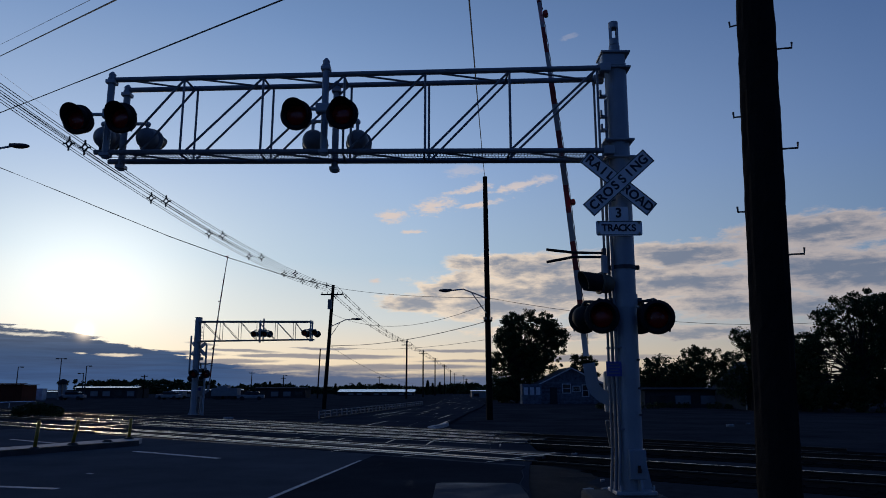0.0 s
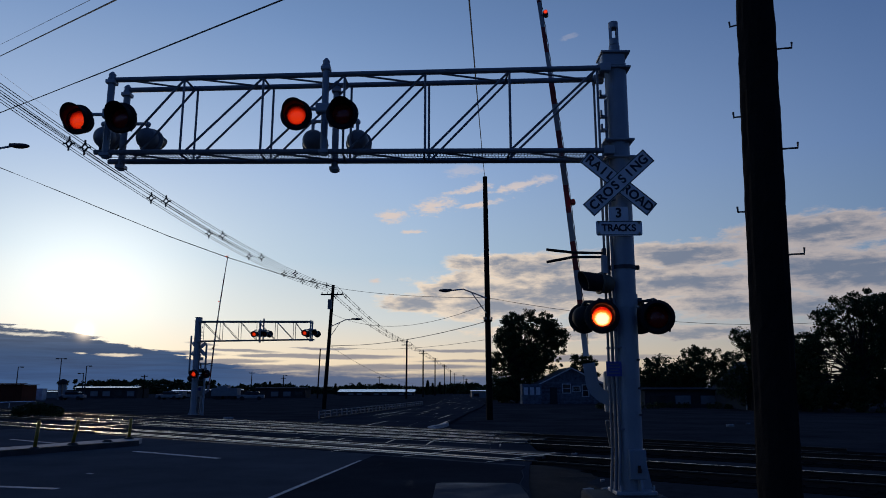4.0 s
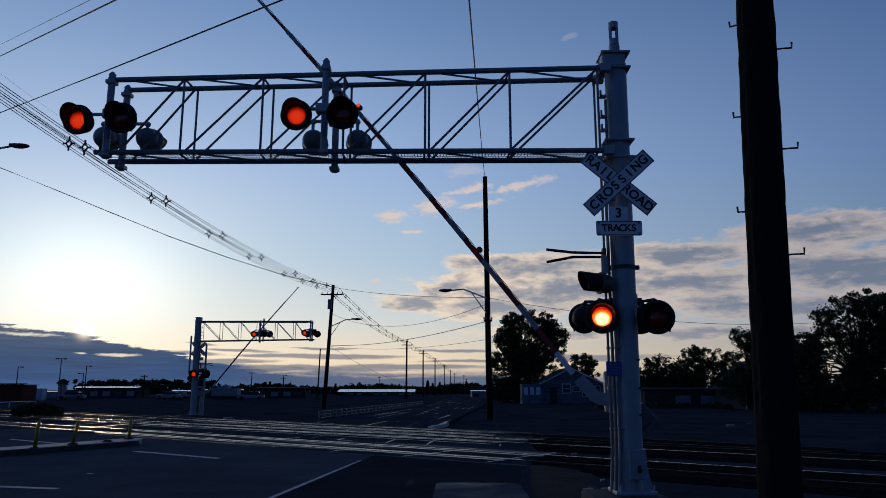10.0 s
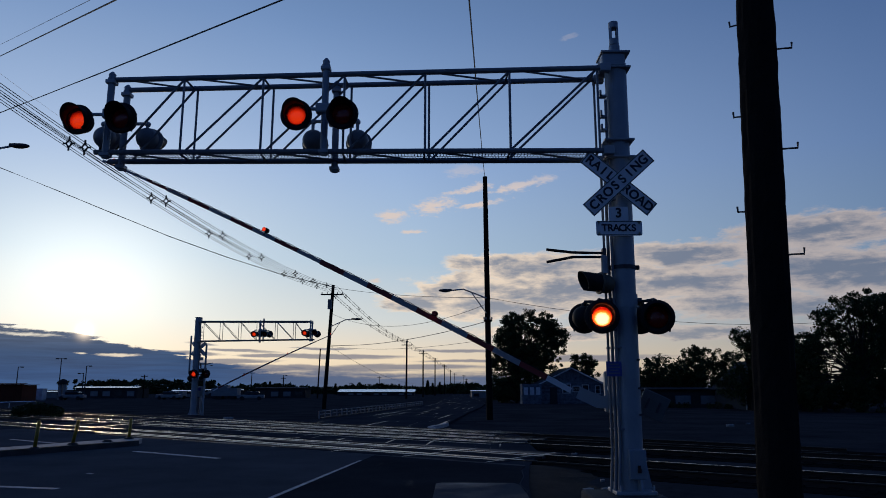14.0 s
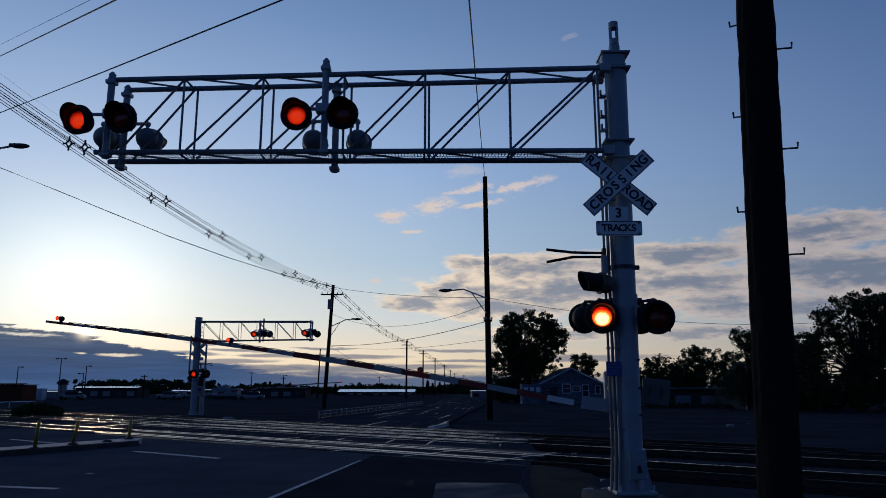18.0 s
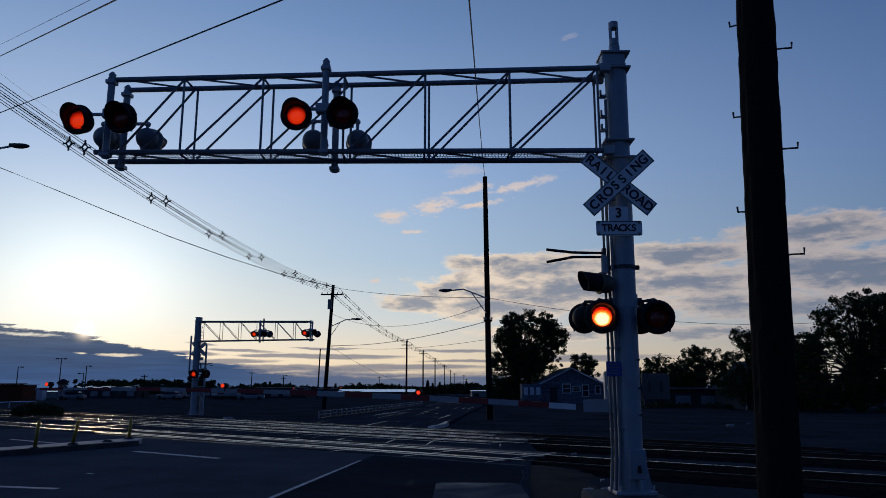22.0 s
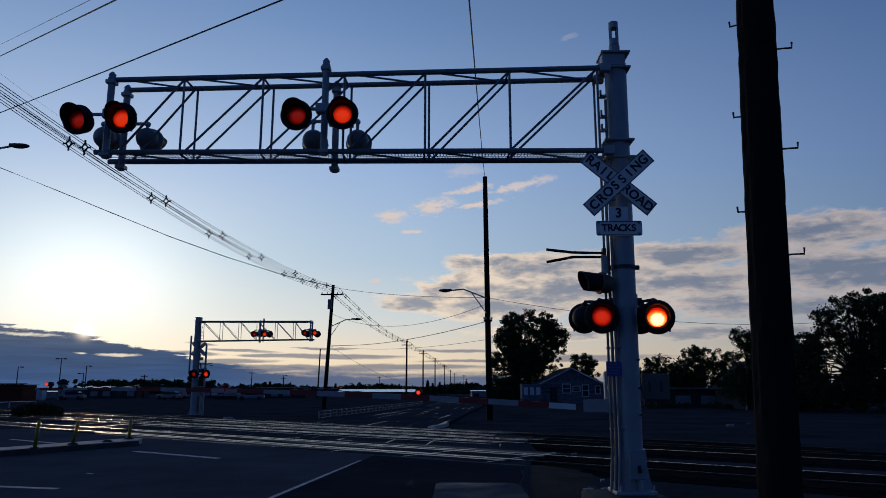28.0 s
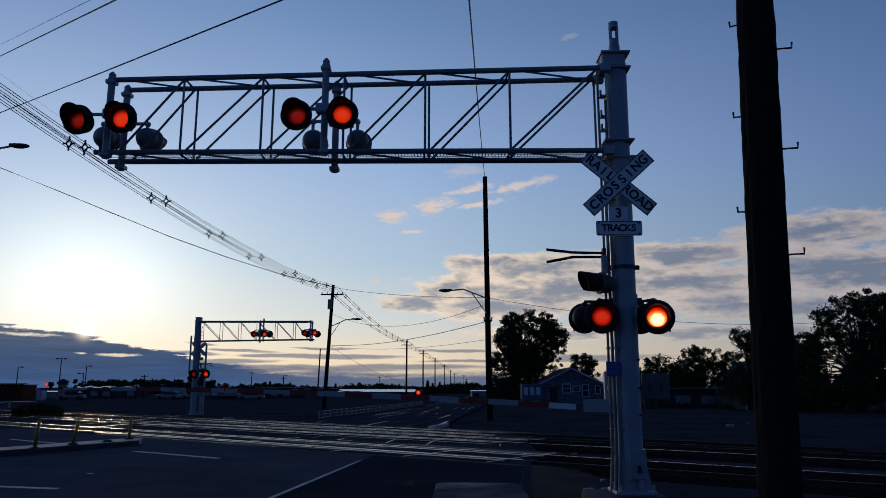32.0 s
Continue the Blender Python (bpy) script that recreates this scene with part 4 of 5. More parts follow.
# ---- gates ----
def crossing_gate(m, arm_len, pivot_z, label):
    th = thing("crossing_gate", m, label, "crossing gate", "gates of the crossing")
    bm = B()
    box(bm, (0.12, 0.22, -0.05), (0.42, 0.34, 0.62), bevel=0.03)
    part("mechanism_box", bm, M["steel"], th, "grey gate motor box")
    bm = B()
    rod(bm, (0.12, 0.22, -pivot_z - 0.12), (0.12, 0.22, -0.3), 0.07, seg=14)
    part("post", bm, M["steel"], th)
    # swinging assembly
    arm = part("arm", rod(B(), (0, -0.16, 0), (0, 0.3, 0), 0.05, seg=14), M["steel"], th, "red and white striped gate arm")
    bm = B()
    pts = [(-0.41, -0.17), (-0.41, -0.35), (-0.06, -0.35), (0.06, -0.30), (0.18, -0.19), (0.25, -0.08), (0.15, 0.04), (0.02, -0.09), (-0.07, -0.16)]
    lo = [bm.verts.new((x, -0.10, z)) for x, z in pts]
    hi = [bm.verts.new((x, -0.06, z)) for x, z in pts]
    bm.faces.new(lo)
    bm.faces.new(hi[::-1])
    for i in range(len(pts)):
        j = (i + 1) % len(pts)
        bm.faces.new((lo[i], hi[i], hi[j], lo[j]))
    bmesh.ops.recalc_face_normals(bm, faces=bm.faces)
    part("elbow_bracket", bm, M["alum"], arm, "white painted elbow bracket")
    bm = B()
    box(bm, (0.45, 0.1, 0.0), (0.80, 0.03, 0.13), bevel=0.01)
    part("counter_arm", bm, M["dark_steel"], arm)
    bm = B()
    box(bm, (0.66, 0.1, 0.03), (0.40, 0.12, 0.38), bevel=0.015)
    part("counterweight", bm, M["weight"], arm, "grey white counterweight plates")
    for xx in (0.57, 0.74):
        bm = B()
        box(bm, (xx, 0.032, 0.03), (0.035, 0.02, 0.16), bevel=0.004)
        part("slot_cover", bm, M["dark_steel"], arm)
    # striped boards, three telescoping lengths, bowed a little under their own weight
    def bow(l):
        return -0.0954 + 0.0466 * l - 0.00382 * l * l

    x, i = -0.52, 0
    while x > -arm_len:
        w = 0.46 if i else 0.40
        x1 = max(x - w, -arm_len)
        c = (x + x1) / 2
        h, d = (0.084, 0.05) if x > -4.7 else ((0.066, 0.04) if x > -8.2 else (0.044, 0.028))
        bm = B()
        box(bm, (c, -0.08, -0.215 - 0.0145 * c + bow(-c)), (x - x1 + 0.002, d, h), pose(0, 0, 0, 0, math.degrees(0.0145 + 0.0466 + 0.00764 * c), 0))
        part("stripe", bm, M["white" if i == 0 else ("arm_white" if i % 2 == 0 else "arm_red")], arm)
        x, i = x1, i + 1
    # lamp cable clipped along the top edge
    pts = []
    for k in range(0, 121):
        l = 0.7 + k * (8.6 / 120)
        h = 0.042 if l < 4.7 else (0.033 if l < 8.2 else 0.022)
        pts.append((-l, -0.08, -0.215 + 0.0145 * l + bow(l) + h + 0.006 + 0.006 * (k % 4 in (1, 2))))
    bm = B()
    pipe(bm, pts, 0.006, 5)
    part("lamp_cable", bm, M["wire"], arm, "thin black cable clipped along the arm")
    # lamps along the arm
    for l, bank in ((9.46, "T"), (6.20, "L"), (2.92, "R")):
        up = bow(l) - 0.02 + (0.0145 * l - 0.085)
        bm = B()
        box(bm, (-l, -0.08, -0.085 + up), (0.045, 0.04, 0.10), bevel=0.01)
        rod(bm, (-l, -0.11, -0.03 + up), (-l, -0.05, -0.03 + up), 0.042, seg=14)
        part("arm_lamp", bm, M["black"], arm, "small red lamp on the gate arm")
        bm = B()
        rings = [[bm.verts.new((0.035 * math.cos(2 * math.pi * k / 16), yy, 0.035 * math.sin(2 * math.pi * k / 16))) for k in range(16)] for yy in (-0.004, 0.004)]
        bm.faces.new(rings[0])
        bm.faces.new(rings[1][::-1])
        for k in range(16):
            bm.faces.new((rings[0][k], rings[1][k], rings[1][(k + 1) % 16], rings[0][(k + 1) % 16]))
        bmesh.ops.recalc_face_normals(bm, faces=bm.faces)
        bm.faces.ensure_lookup_table()
        for q in bm.faces:
            q.material_index = 1
        lit = bm.faces[0 if pivot_z > 1.6 else 1]
        lit.material_index = 0
        uv = bm.loops.layers.uv.verify()
        for lp in lit.loops:
            lp[uv].uv = (lp.vert.co.x, lp.vert.co.z)
        lamp = part("arm_lamp_lens", bm, [M["glow_arm"], M["lens_dark"]], arm, "red lens", pose(-l, -0.185 if pivot_z > 1.6 else 0.03, -0.03 + up))
        FLIPS.append((lamp, (-l, -0.185 if pivot_z > 1.6 else 0.03, -0.03 + up), bank))
    return arm


near_arm = crossing_gate(pose(2.522, 11.08, 1.62, 0, 0, -10.6), 9.75, 1.62, "lowered red and white crossing gate beside the mast")
far_arm = crossing_gate(pose(-16.52, 50.9, 1.56, 0, 0, 180), 9.55, 1.59, "distant crossing gate with red and white arm")



# ---- poles and wires ----
def ragged_pole(bm, a, b, r0, r1, seg=22, rings=60, rough=0.006):
    """Tapered wooden pole with checks and splintered flanks."""
    a, b = Vector(a), Vector(b)
    last = None
    grooves = [1.0 - (0.05 if random.random() < 0.25 else random.uniform(0, 0.02)) for _ in range(seg)]
    for i in range(rings + 1):
        k = i / rings
        c, r = a.lerp(b, k), r0 + (r1 - r0) * k
        ring = []
        for j in range(seg):
            t = 2 * math.pi * j / seg
            q = r * grooves[j] + rough * (noise.noise((j * 0.9, i * 0.35, 3.1)) + 0.7 * noise.noise((j * 2.3, i * 1.3, 9.0)))
            ring.append(bm.verts.new((c.x + q * math.cos(t), c.y + q * math.sin(t), c.z)))
        if last:
            for j in range(seg):
                bm.faces.new((last[j], last[(j + 1) % seg], ring[(j + 1) % seg], ring[j]))
        else:
            bm.faces.new(ring[::-1])
        last = ring
    bm.faces.new(last)


def near_pole():
    th = thing("utility_pole", pose(2.722, 6.2, -0.12), "large dark weathered wooden utility pole with climbing steps", "utility pole")
    bm = B()
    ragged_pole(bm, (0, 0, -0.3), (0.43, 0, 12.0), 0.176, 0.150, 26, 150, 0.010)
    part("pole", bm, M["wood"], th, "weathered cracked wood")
    for z in (5.67, 4.71, 3.75, 2.79):
        c = 0.035 * z - 0.01
        bm = B()
        pipe(bm, [(c + 0.08, -0.02, z + 0.075), (c + 0.16, -0.03, z + 0.078), (c + 0.318, -0.05, z + 0.085), (c + 0.322, -0.05, z + 0.14)], 0.010, 8)
        part("step", bm, M["dark_steel"], th, "bent steel climbing step")
    for z in (5.93, 5.01, 4.095, 3.19):
        c = 0.035 * z
        bm = B()
        pipe(bm, [(c - 0.08, 0.06, z + 0.10), (c - 0.11, 0.12, z + 0.10), (c - 0.158, 0.17, z + 0.11), (c - 0.162, 0.17, z + 0.16)], 0.010, 8)
        part("step", bm, M["dark_steel"], th, "bent steel climbing step")
    for z, a in ((2.55, -12), (3.35, 8), (1.9, 18)):
        bm = B()
        c = 0.035 * z + 0.165
        p = [bm.verts.new(v) for v in ((c, -0.01, z), (c + 0.012, 0.0, z + 0.22), (c - 0.01, 0.02, z), (c + 0.002, 0.012, z + 0.05))]
        bmesh.ops.convex_hull(bm, input=bm.verts)
        part("splinter", bm, M["wood"], th)
    bm = B()
    pipe(bm, [(0.15, 0.0, 0.75), (0.22, 0.02, 0.45), (0.38, 0.08, 0.18), (0.60, 0.2, 0.02), (0.9, 0.3, 0.0)], 0.022, 6)
    part("ground_cable", bm, M["wire"], th)


def sagging(a, b, sag, n=16):
    a, b = Vector(a), Vector(b)
    return [a.lerp(b, i / n) - Vector((0, 0, sag * 4 * (i / n) * (1 - i / n))) for i in range(n + 1)]


def cable(pts, r, label="thin black overhead cable", group="overhead cables"):
    bm = B()
    pipe(bm, pts, r, 5)
    return solid("cable", bm, M["wire"], label, "cable", group)


def simple_pole(x, y, h, r, lean=0.0, arms=(), label="tall dark wooden utility pole", group="utility poles", base=-0.12):
    th = thing("utility_pole", pose(x, y, base), label, "utility pole", group)
    bm = B()
    ragged_pole(bm, (0, 0, -0.2), (lean, 0, h - base), r, r * 0.72, 14, 24, 0.004)
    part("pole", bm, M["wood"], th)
    for z, w in arms:
        k = lean * (z - base) / (h - base)
        bm = B()
        box(bm, (k, -r * 0.9, z - base), (w, 0.1, 0.12), bevel=0.01)
        arm = part("crossarm", bm, M["wood"], th)
        for s in (-0.45, -0.22, 0.22, 0.45):
            bm = B()
            lathe(bm, [(0.0, 0), (0.02, 0), (0.05, 0.05), (0.035, 0.1), (0.05, 0.13), (0.0, 0.17)], pose(k + s * w, -r * 0.9, z - base + 0.06, -90), 8)
            part("insulator", bm, M["shell"], arm)
    return th


def street_light(parent, start, elbow, end, head_len=0.75):
    """Bracket arm with a cobra-head lamp, in the parent's space."""
    bm = B()
    s, e, t = Vector(start), Vector(elbow), Vector(end)
    pipe(bm, [s, e, t], 0.045, 8)
    pipe(bm, [s + Vector((0, 0, -0.9)), e.lerp(s, 0.35)], 0.03, 6)
    part("lamp_arm", bm, M["steel"], parent, "curved steel lamp bracket")
    d = (t - e)
    d.z = 0
    d.normalize()
    bm = B()
    g = ball(bm, (0, 0, 0), 1.0, (head_len * 0.5, 0.17, 0.10), 14)
    box(bm, (-head_len * 0.32, 0, 0.03), (head_len * 0.45, 0.2, 0.12), bevel=0.03)
    part("lamp_head", bm, M["dark_steel"], parent, "grey cobra-head street lamp", Matrix.Translation(t + d * head_len * 0.4) @ pose(0, 0, 0, 0, 0, math.degrees(math.atan2(d.y, d.x))), True)


near_pole()
p3 = simple_pole(2.70, 42.8, 14.45, 0.19, -0.12, ((5.6, 0.5),), "tall dark wooden pole with a street lamp bracket")
street_light(p3, (-0.13, -0.15, 7.05), (-1.5, -0.4, 7.55), (-2.3, -0.5, 7.45))
p2 = simple_pole(-10.75, 66.7, 11.15, 0.2, 0.54, ((10.25, 2.1),), "leaning dark wooden pole with crossarm and street lamp")
street_light(p2, (0.42, -0.15, 7.4), (1.8, -0.4, 8.0), (2.5, -0.5, 8.05), 0.9)
bm = B()
rod(bm, (0.30, -0.25, 9.0), (0.32, -0.25, 9.9), 0.2, seg=14)
part("transformer", bm, M["shell"], p2, "grey transformer can")
FAR = [(-6.96, 140, 10.9), (-4.75, 175, 10.95), (-2.33, 215, 10.75), (0.6, 275, 10.9), (3.41, 340, 10.6), (6.4, 400, 10.5)]
for x, y, h in FAR:
    simple_pole(x, y, h, 0.2, 0.0, ((h - 0.9, 2.0),), "distant dark wooden utility pole with crossarm")
simple_pole(-25.2, 148, 9.7, 0.17, 0.3, (), "plain dark wooden pole far off")
for x, y, h in ((-43.4, 200, 5.0), (-49.5, 190, 6.2), (-61, 150, 4.6), (-22.5, 260, 6.2), (-68.5, 200, 4.8), (-30, 240, 4.0), (8.5, 300, 7.5), (10.5, 330, 6.5)):
    simple_pole(x, y, h, 0.13, 0.0, ((h - 0.4, 1.4),), "short distant utility pole with crossarm", "distant poles")


def yard_light(x, y, h, heads):
    th = thing("yard_light", pose(x, y, -0.12), "dark steel yard light pole with flood lamps", "light pole", "yard lights")
    bm = B()
    rod(bm, (0, 0, 0), (0, 0, h), 0.13, 0.08, 10)
    part("pole", bm, M["dark_steel"], th)
    for s in heads:
        bm = B()
        box(bm, (s * 0.45, 0, h), (0.9, 0.08, 0.08))
        box(bm, (s * 0.85, -0.1, h - 0.05), (0.45, 0.5, 0.22), bevel=0.03)
        part("flood_lamp", bm, M["dark_steel"], th)


yard_light(-87, 150, 6.3, (1,))
yard_light(-78.3, 150, 8.0, (-1, 1))
yard_light(-73.0, 150, 6.5, (1,))
yard_light(-43.5, 200, 5.6, (1,))
yard_light(-73.5, 150, 5.0, (-1,))

# street lamp whose pole stands outside the view
left_lamp = thing("street_lamp", pose(-20.6, 27, -0.12), "grey cobra-head street lamp on a long arm", "street lamp")
bm = B()
rod(bm, (0, 0, 0), (0, 0, 11.0), 0.13, 0.09, 14)
part("pole", bm, M["steel"], left_lamp)
street_light(left_lamp, (0, 0, 10.4), (2.6, 0, 10.85), (3.75, 0, 11.08), 0.75)

# spacer cable bundles from behind the camera, over the crossarm, along the far poles


def bundle(a, b, sag, spacers):
    """Four conductors held in a diamond by spacers."""
    pts = sagging(a, b, sag, 20)
    for dx, dz in ((0, 0.17), (-0.13, 0), (0.13, 0), (0, -0.17)):
        cable([p + Vector((dx, 0, dz)) for p in pts], 0.011, "thin black conductor held in a bundle", "bundled conductors")
    for k in spacers:
        i = min(int(k * 20), 19)
        p = pts[i].lerp(pts[i + 1], k * 20 - i)
        bm = B()
        inner, corner, tip = [], [], []
        for dx, dz, r in ((0, 1, 0.2), (-1, 0, 0.16), (0, -1, 0.2), (1, 0, 0.16)):
            inner.append(bm.verts.new((dx * r * 0.5, -0.022, dz * r * 0.5)))
            corner.append([bm.verts.new((dx * r * 0.68 + q * dz * 0.026, -0.022, dz * r * 0.68 - q * dx * 0.026)) for q in (-1, 1)])
            tip.append([bm.verts.new((dx * r * 1.25 + q * dz * 0.024, -0.022, dz * r * 1.25 - q * dx * 0.024)) for q in (-1, 1)])
        for a in range(4):
            b2 = (a + 1) % 4
            bm.faces.new((corner[a][0], corner[a][1], tip[a][1], tip[a][0]))
            bm.faces.new((inner[a], corner[a][1], corner[a][0]))
            bm.faces.new((inner[a], corner[a][0], corner[b2][1], inner[b2]))
        up = bmesh.ops.extrude_face_region(bm, geom=bm.faces[:])
        bmesh.ops.translate(bm, vec=(0, 0.044, 0), verts=[v for v in up["geom"] if isinstance(v, bmesh.types.BMVert)])
        bmesh.ops.recalc_face_normals(bm, faces=bm.faces)
        solid("cable_spacer", bm, M["wire"], "dark diamond cable spacer clipped to conductors", "cable spacer", "cable spacers", m=Matrix.Translation(p))


SP = [k + 0.009 for k in (0.31, 0.41, 0.495, 0.586, 0.676, 0.785, 0.86, 0.93)]
bundle((-14.0, -8, 12.4), (-10.75, 66.7, 10.75), 2.0, SP)
bundle((-13.2, -8, 11.7), (-9.75, 66.7, 10.85), 2.0, [k - 0.008 for k in SP])
for dx in (-0.5, 0.5):
    a = Vector((-10.25 + dx, 66.7, 10.8))
    for i, (x, y, h) in enumerate(FAR[:5]):
        b = Vector((x + dx, y, h - 0.3))
        n = (9, 4, 4, 4, 4)[i]
        bundle(a, b, 0.9 if i == 0 else 0.5, [(j + 0.5) / n for j in range(n)])
        a = b

# single cables over the crossing
cable([Vector(v) for v in ((-35.1, 55, 18.87), (-31.55, 57, 17.58), (-27.47, 58.5, 16.0), (-23.28, 60.2, 14.4), (-18.9, 62, 12.96), (-14.4, 64.5, 11.75), (-10.25, 66.7, 11.0))], 0.036)
cable(sagging((-10.25, 66.7, 10.95), (2.6, 43, 7.0), 0.25), 0.016)
cable(sagging((2.6, 43, 7.0), (34, 60, 7.3), 0.9), 0.016)
cable(sagging((-10.3, 66.7, 5.6), (2.55, 42.7, 5.55), 0.45), 0.020)
cable(sagging((-10.3, 66.7, 8.5), (2.6, 42.8, 6.6), 1.25), 0.014)
cable(sagging((-10.3, 66.7, 5.5), (2.6, 42.8, 4.5), 0.4), 0.011)
cable(sagging((-10.3, 66.7, 5.5), (-2.0, 120, 2.6), 1.2), 0.014)
cable([Vector(v) for v in ((-19.44, 30, 13.53), (-11.3, 22.3, 11.85), (-3.64, 15, 10.27), (6.5, 5.4, 8.25))], 0.021)
cable([Vector(v) for v in ((-19.66, 30, 15.38), (-20.87, 33, 16.2), (-27.69, 49, 20.95), (-31.26, 60, 23.47))], 0.007)
cable([Vector(v) for v in ((-18.44, 28, 15.22), (-6.92, 14, 9.69), (-3.6, 10, 8.1))], 0.018)
cable([Vector(v) for v in ((-18.5, 28, 15.73), (-7.46, 14, 9.69), (-4.3, 10, 7.97))], 0.006)
cable(sagging((2.57, 42.8, 14.4), (0.35, 10.5, 8.6), 0.25), 0.017)


# ---- plants ----
def leaves(clumps, per, size, seed):
    """Leaf quads round clump centres (x, y, z, radius)."""
    rng = np.random.default_rng(seed)
    c = np.array(clumps)
    n = len(c) * per
    idx = np.repeat(np.arange(len(c)), per)
    d = rng.normal(size=(n, 3))
    d /= np.linalg.norm(d, axis=1)[:, None]
    pos = c[idx, :3] + d * (c[idx, 3] * rng.random(n) ** 0.45)[:, None] * np.array((1, 1, 0.8))
    u = rng.normal(size=(n, 3))
    u /= np.linalg.norm(u, axis=1)[:, None]
    v = np.cross(u, rng.normal(size=(n, 3)))
    v /= np.linalg.norm(v, axis=1)[:, None]
    s = (size * (0.55 + 0.9 * rng.random(n)))[:, None]
    quad = np.stack([pos - u * s, pos - v * s * 0.45, pos + u * s, pos + v * s * 0.45], 1).reshape(-1, 3)
    return quad, np.arange(n * 4).reshape(-1, 4)


def leaf_part(name, quads, faces, mat, parent, label=""):
    me = bpy.data.meshes.new(name)
    me.from_pydata(quads.tolist(), [], faces.tolist())
    me.materials.append(mat)
    ob = new(name, me)
    ob.parent = parent
    return tagged(ob, label)


def tree(x, y, h, lobes, label, seed, size=0.15, per=90, density=1.0, trunk=0.22, group="trees by the tracks"):
    """lobes: (dx, z, radius across, radius up) of the crown's masses."""
    rng = random.Random(seed)
    th = thing("tree", pose(x, y, -0.12), label, "tree", group)
    clumps, limbs = [], []
    for dx, z, rx, rz in lobes:
        for _ in range(max(4, int(density * 14 * rx * rz))):
            while True:
                p = Vector((rng.uniform(-1, 1), rng.uniform(-1, 1), rng.uniform(-1, 1)))
                if p.length < 1:
                    break
            p *= 0.55 + 0.45 * p.length
            q = Vector((dx + p.x * rx, p.y * rx * 0.8, z + p.z * rz))
            clumps.append((*q, rng.uniform(0.22, 0.6) * min(1.0, rx)))
            if rng.random() < 0.3:
                limbs.append(q)
    bm = B()
    fork = Vector((0.1, 0, h * 0.28))
    rod(bm, (0, 0, -0.1), fork, trunk, trunk * 0.75, 10)
    part("trunk", bm, M["bark"], th)
    for q in limbs:
        bm = B()
        mid = fork.lerp(q, 0.5) + Vector((rng.uniform(-0.3, 0.3), rng.uniform(-0.3, 0.3), rng.uniform(0.1, 0.5)))
        rod(bm, fork, mid, trunk * 0.4, trunk * 0.22, 6, False)
        rod(bm, mid, q, trunk * 0.22, trunk * 0.06, 5, False)
        part("limb", bm, M["bark"], th)
    quads, faces = leaves(clumps, per, size, seed)
    leaf_part("crown", quads, faces, M["leaf"], th, "dark green leaves in silhouette with gaps")
    return th


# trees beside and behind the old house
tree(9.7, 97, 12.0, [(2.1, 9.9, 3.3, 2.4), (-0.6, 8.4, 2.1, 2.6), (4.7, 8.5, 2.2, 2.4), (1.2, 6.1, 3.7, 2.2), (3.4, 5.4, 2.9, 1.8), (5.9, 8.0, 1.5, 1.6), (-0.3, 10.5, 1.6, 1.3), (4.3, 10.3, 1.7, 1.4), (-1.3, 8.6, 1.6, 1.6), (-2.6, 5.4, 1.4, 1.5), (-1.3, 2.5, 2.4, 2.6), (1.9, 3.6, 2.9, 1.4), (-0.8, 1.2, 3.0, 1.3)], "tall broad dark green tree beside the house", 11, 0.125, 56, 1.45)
tree(18.5, 99, 6.0, [(-0.1, 5.9, 1.3, 0.9), (1.4, 5.5, 1.1, 1.0), (0.2, 4.0, 2.2, 1.4), (-0.6, 2.1, 3.0, 1.5)], "small dark tree behind the house", 13, 0.135, 70)
tree(21.9, 76, 4.8, [(0.2, 4.6, 1.2, 0.9), (-0.5, 2.9, 1.7, 1.5), (0.9, 2.3, 2.1, 1.5)], "dark green roadside tree in silhouette", 20, 0.115, 75)
tree(26.6, 77, 5.8, [(0.0, 5.5, 1.6, 1.0), (-1.0, 3.8, 2.1, 1.7), (1.0, 3.8, 2.3, 2.0), (-0.3, 1.7, 2.7, 1.5)], "dark green roadside tree in silhouette", 21, 0.115, 75)
tree(29.4, 76, 5.4, [(-0.2, 4.1, 1.5, 1.8), (0.2, 2.3, 2.1, 1.8)], "dark green roadside tree in silhouette", 22, 0.115, 75)
tree(26.0, 62, 7.0, [(-0.6, 6.0, 1.0, 0.9), (0.2, 4.3, 1.6, 1.6), (-1.4, 2.2, 1.5, 1.7), (1.7, 5.0, 1.9, 1.8), (2.4, 2.2, 2.4, 1.9)], "dark green tree behind the utility pole", 31, 0.10, 90, 1.3)
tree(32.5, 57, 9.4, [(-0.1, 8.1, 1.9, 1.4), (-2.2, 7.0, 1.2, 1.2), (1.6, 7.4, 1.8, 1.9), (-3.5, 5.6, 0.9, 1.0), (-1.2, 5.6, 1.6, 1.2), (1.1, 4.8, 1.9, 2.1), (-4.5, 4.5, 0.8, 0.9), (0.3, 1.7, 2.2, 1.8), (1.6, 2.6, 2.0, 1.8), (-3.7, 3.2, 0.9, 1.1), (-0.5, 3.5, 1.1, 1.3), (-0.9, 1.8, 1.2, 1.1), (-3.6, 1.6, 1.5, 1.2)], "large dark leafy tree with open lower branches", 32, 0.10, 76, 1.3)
tree(36.8, 58, 9.0, [(0, 7.4, 2.0, 1.7), (-1.9, 8.4, 1.6, 1.4), (-0.8, 5.4, 2.2, 1.8), (0.2, 3.0, 2.4, 2.0), (0, 1.4, 2.6, 1.5)], "large dark leafy tree", 33, 0.10, 90)
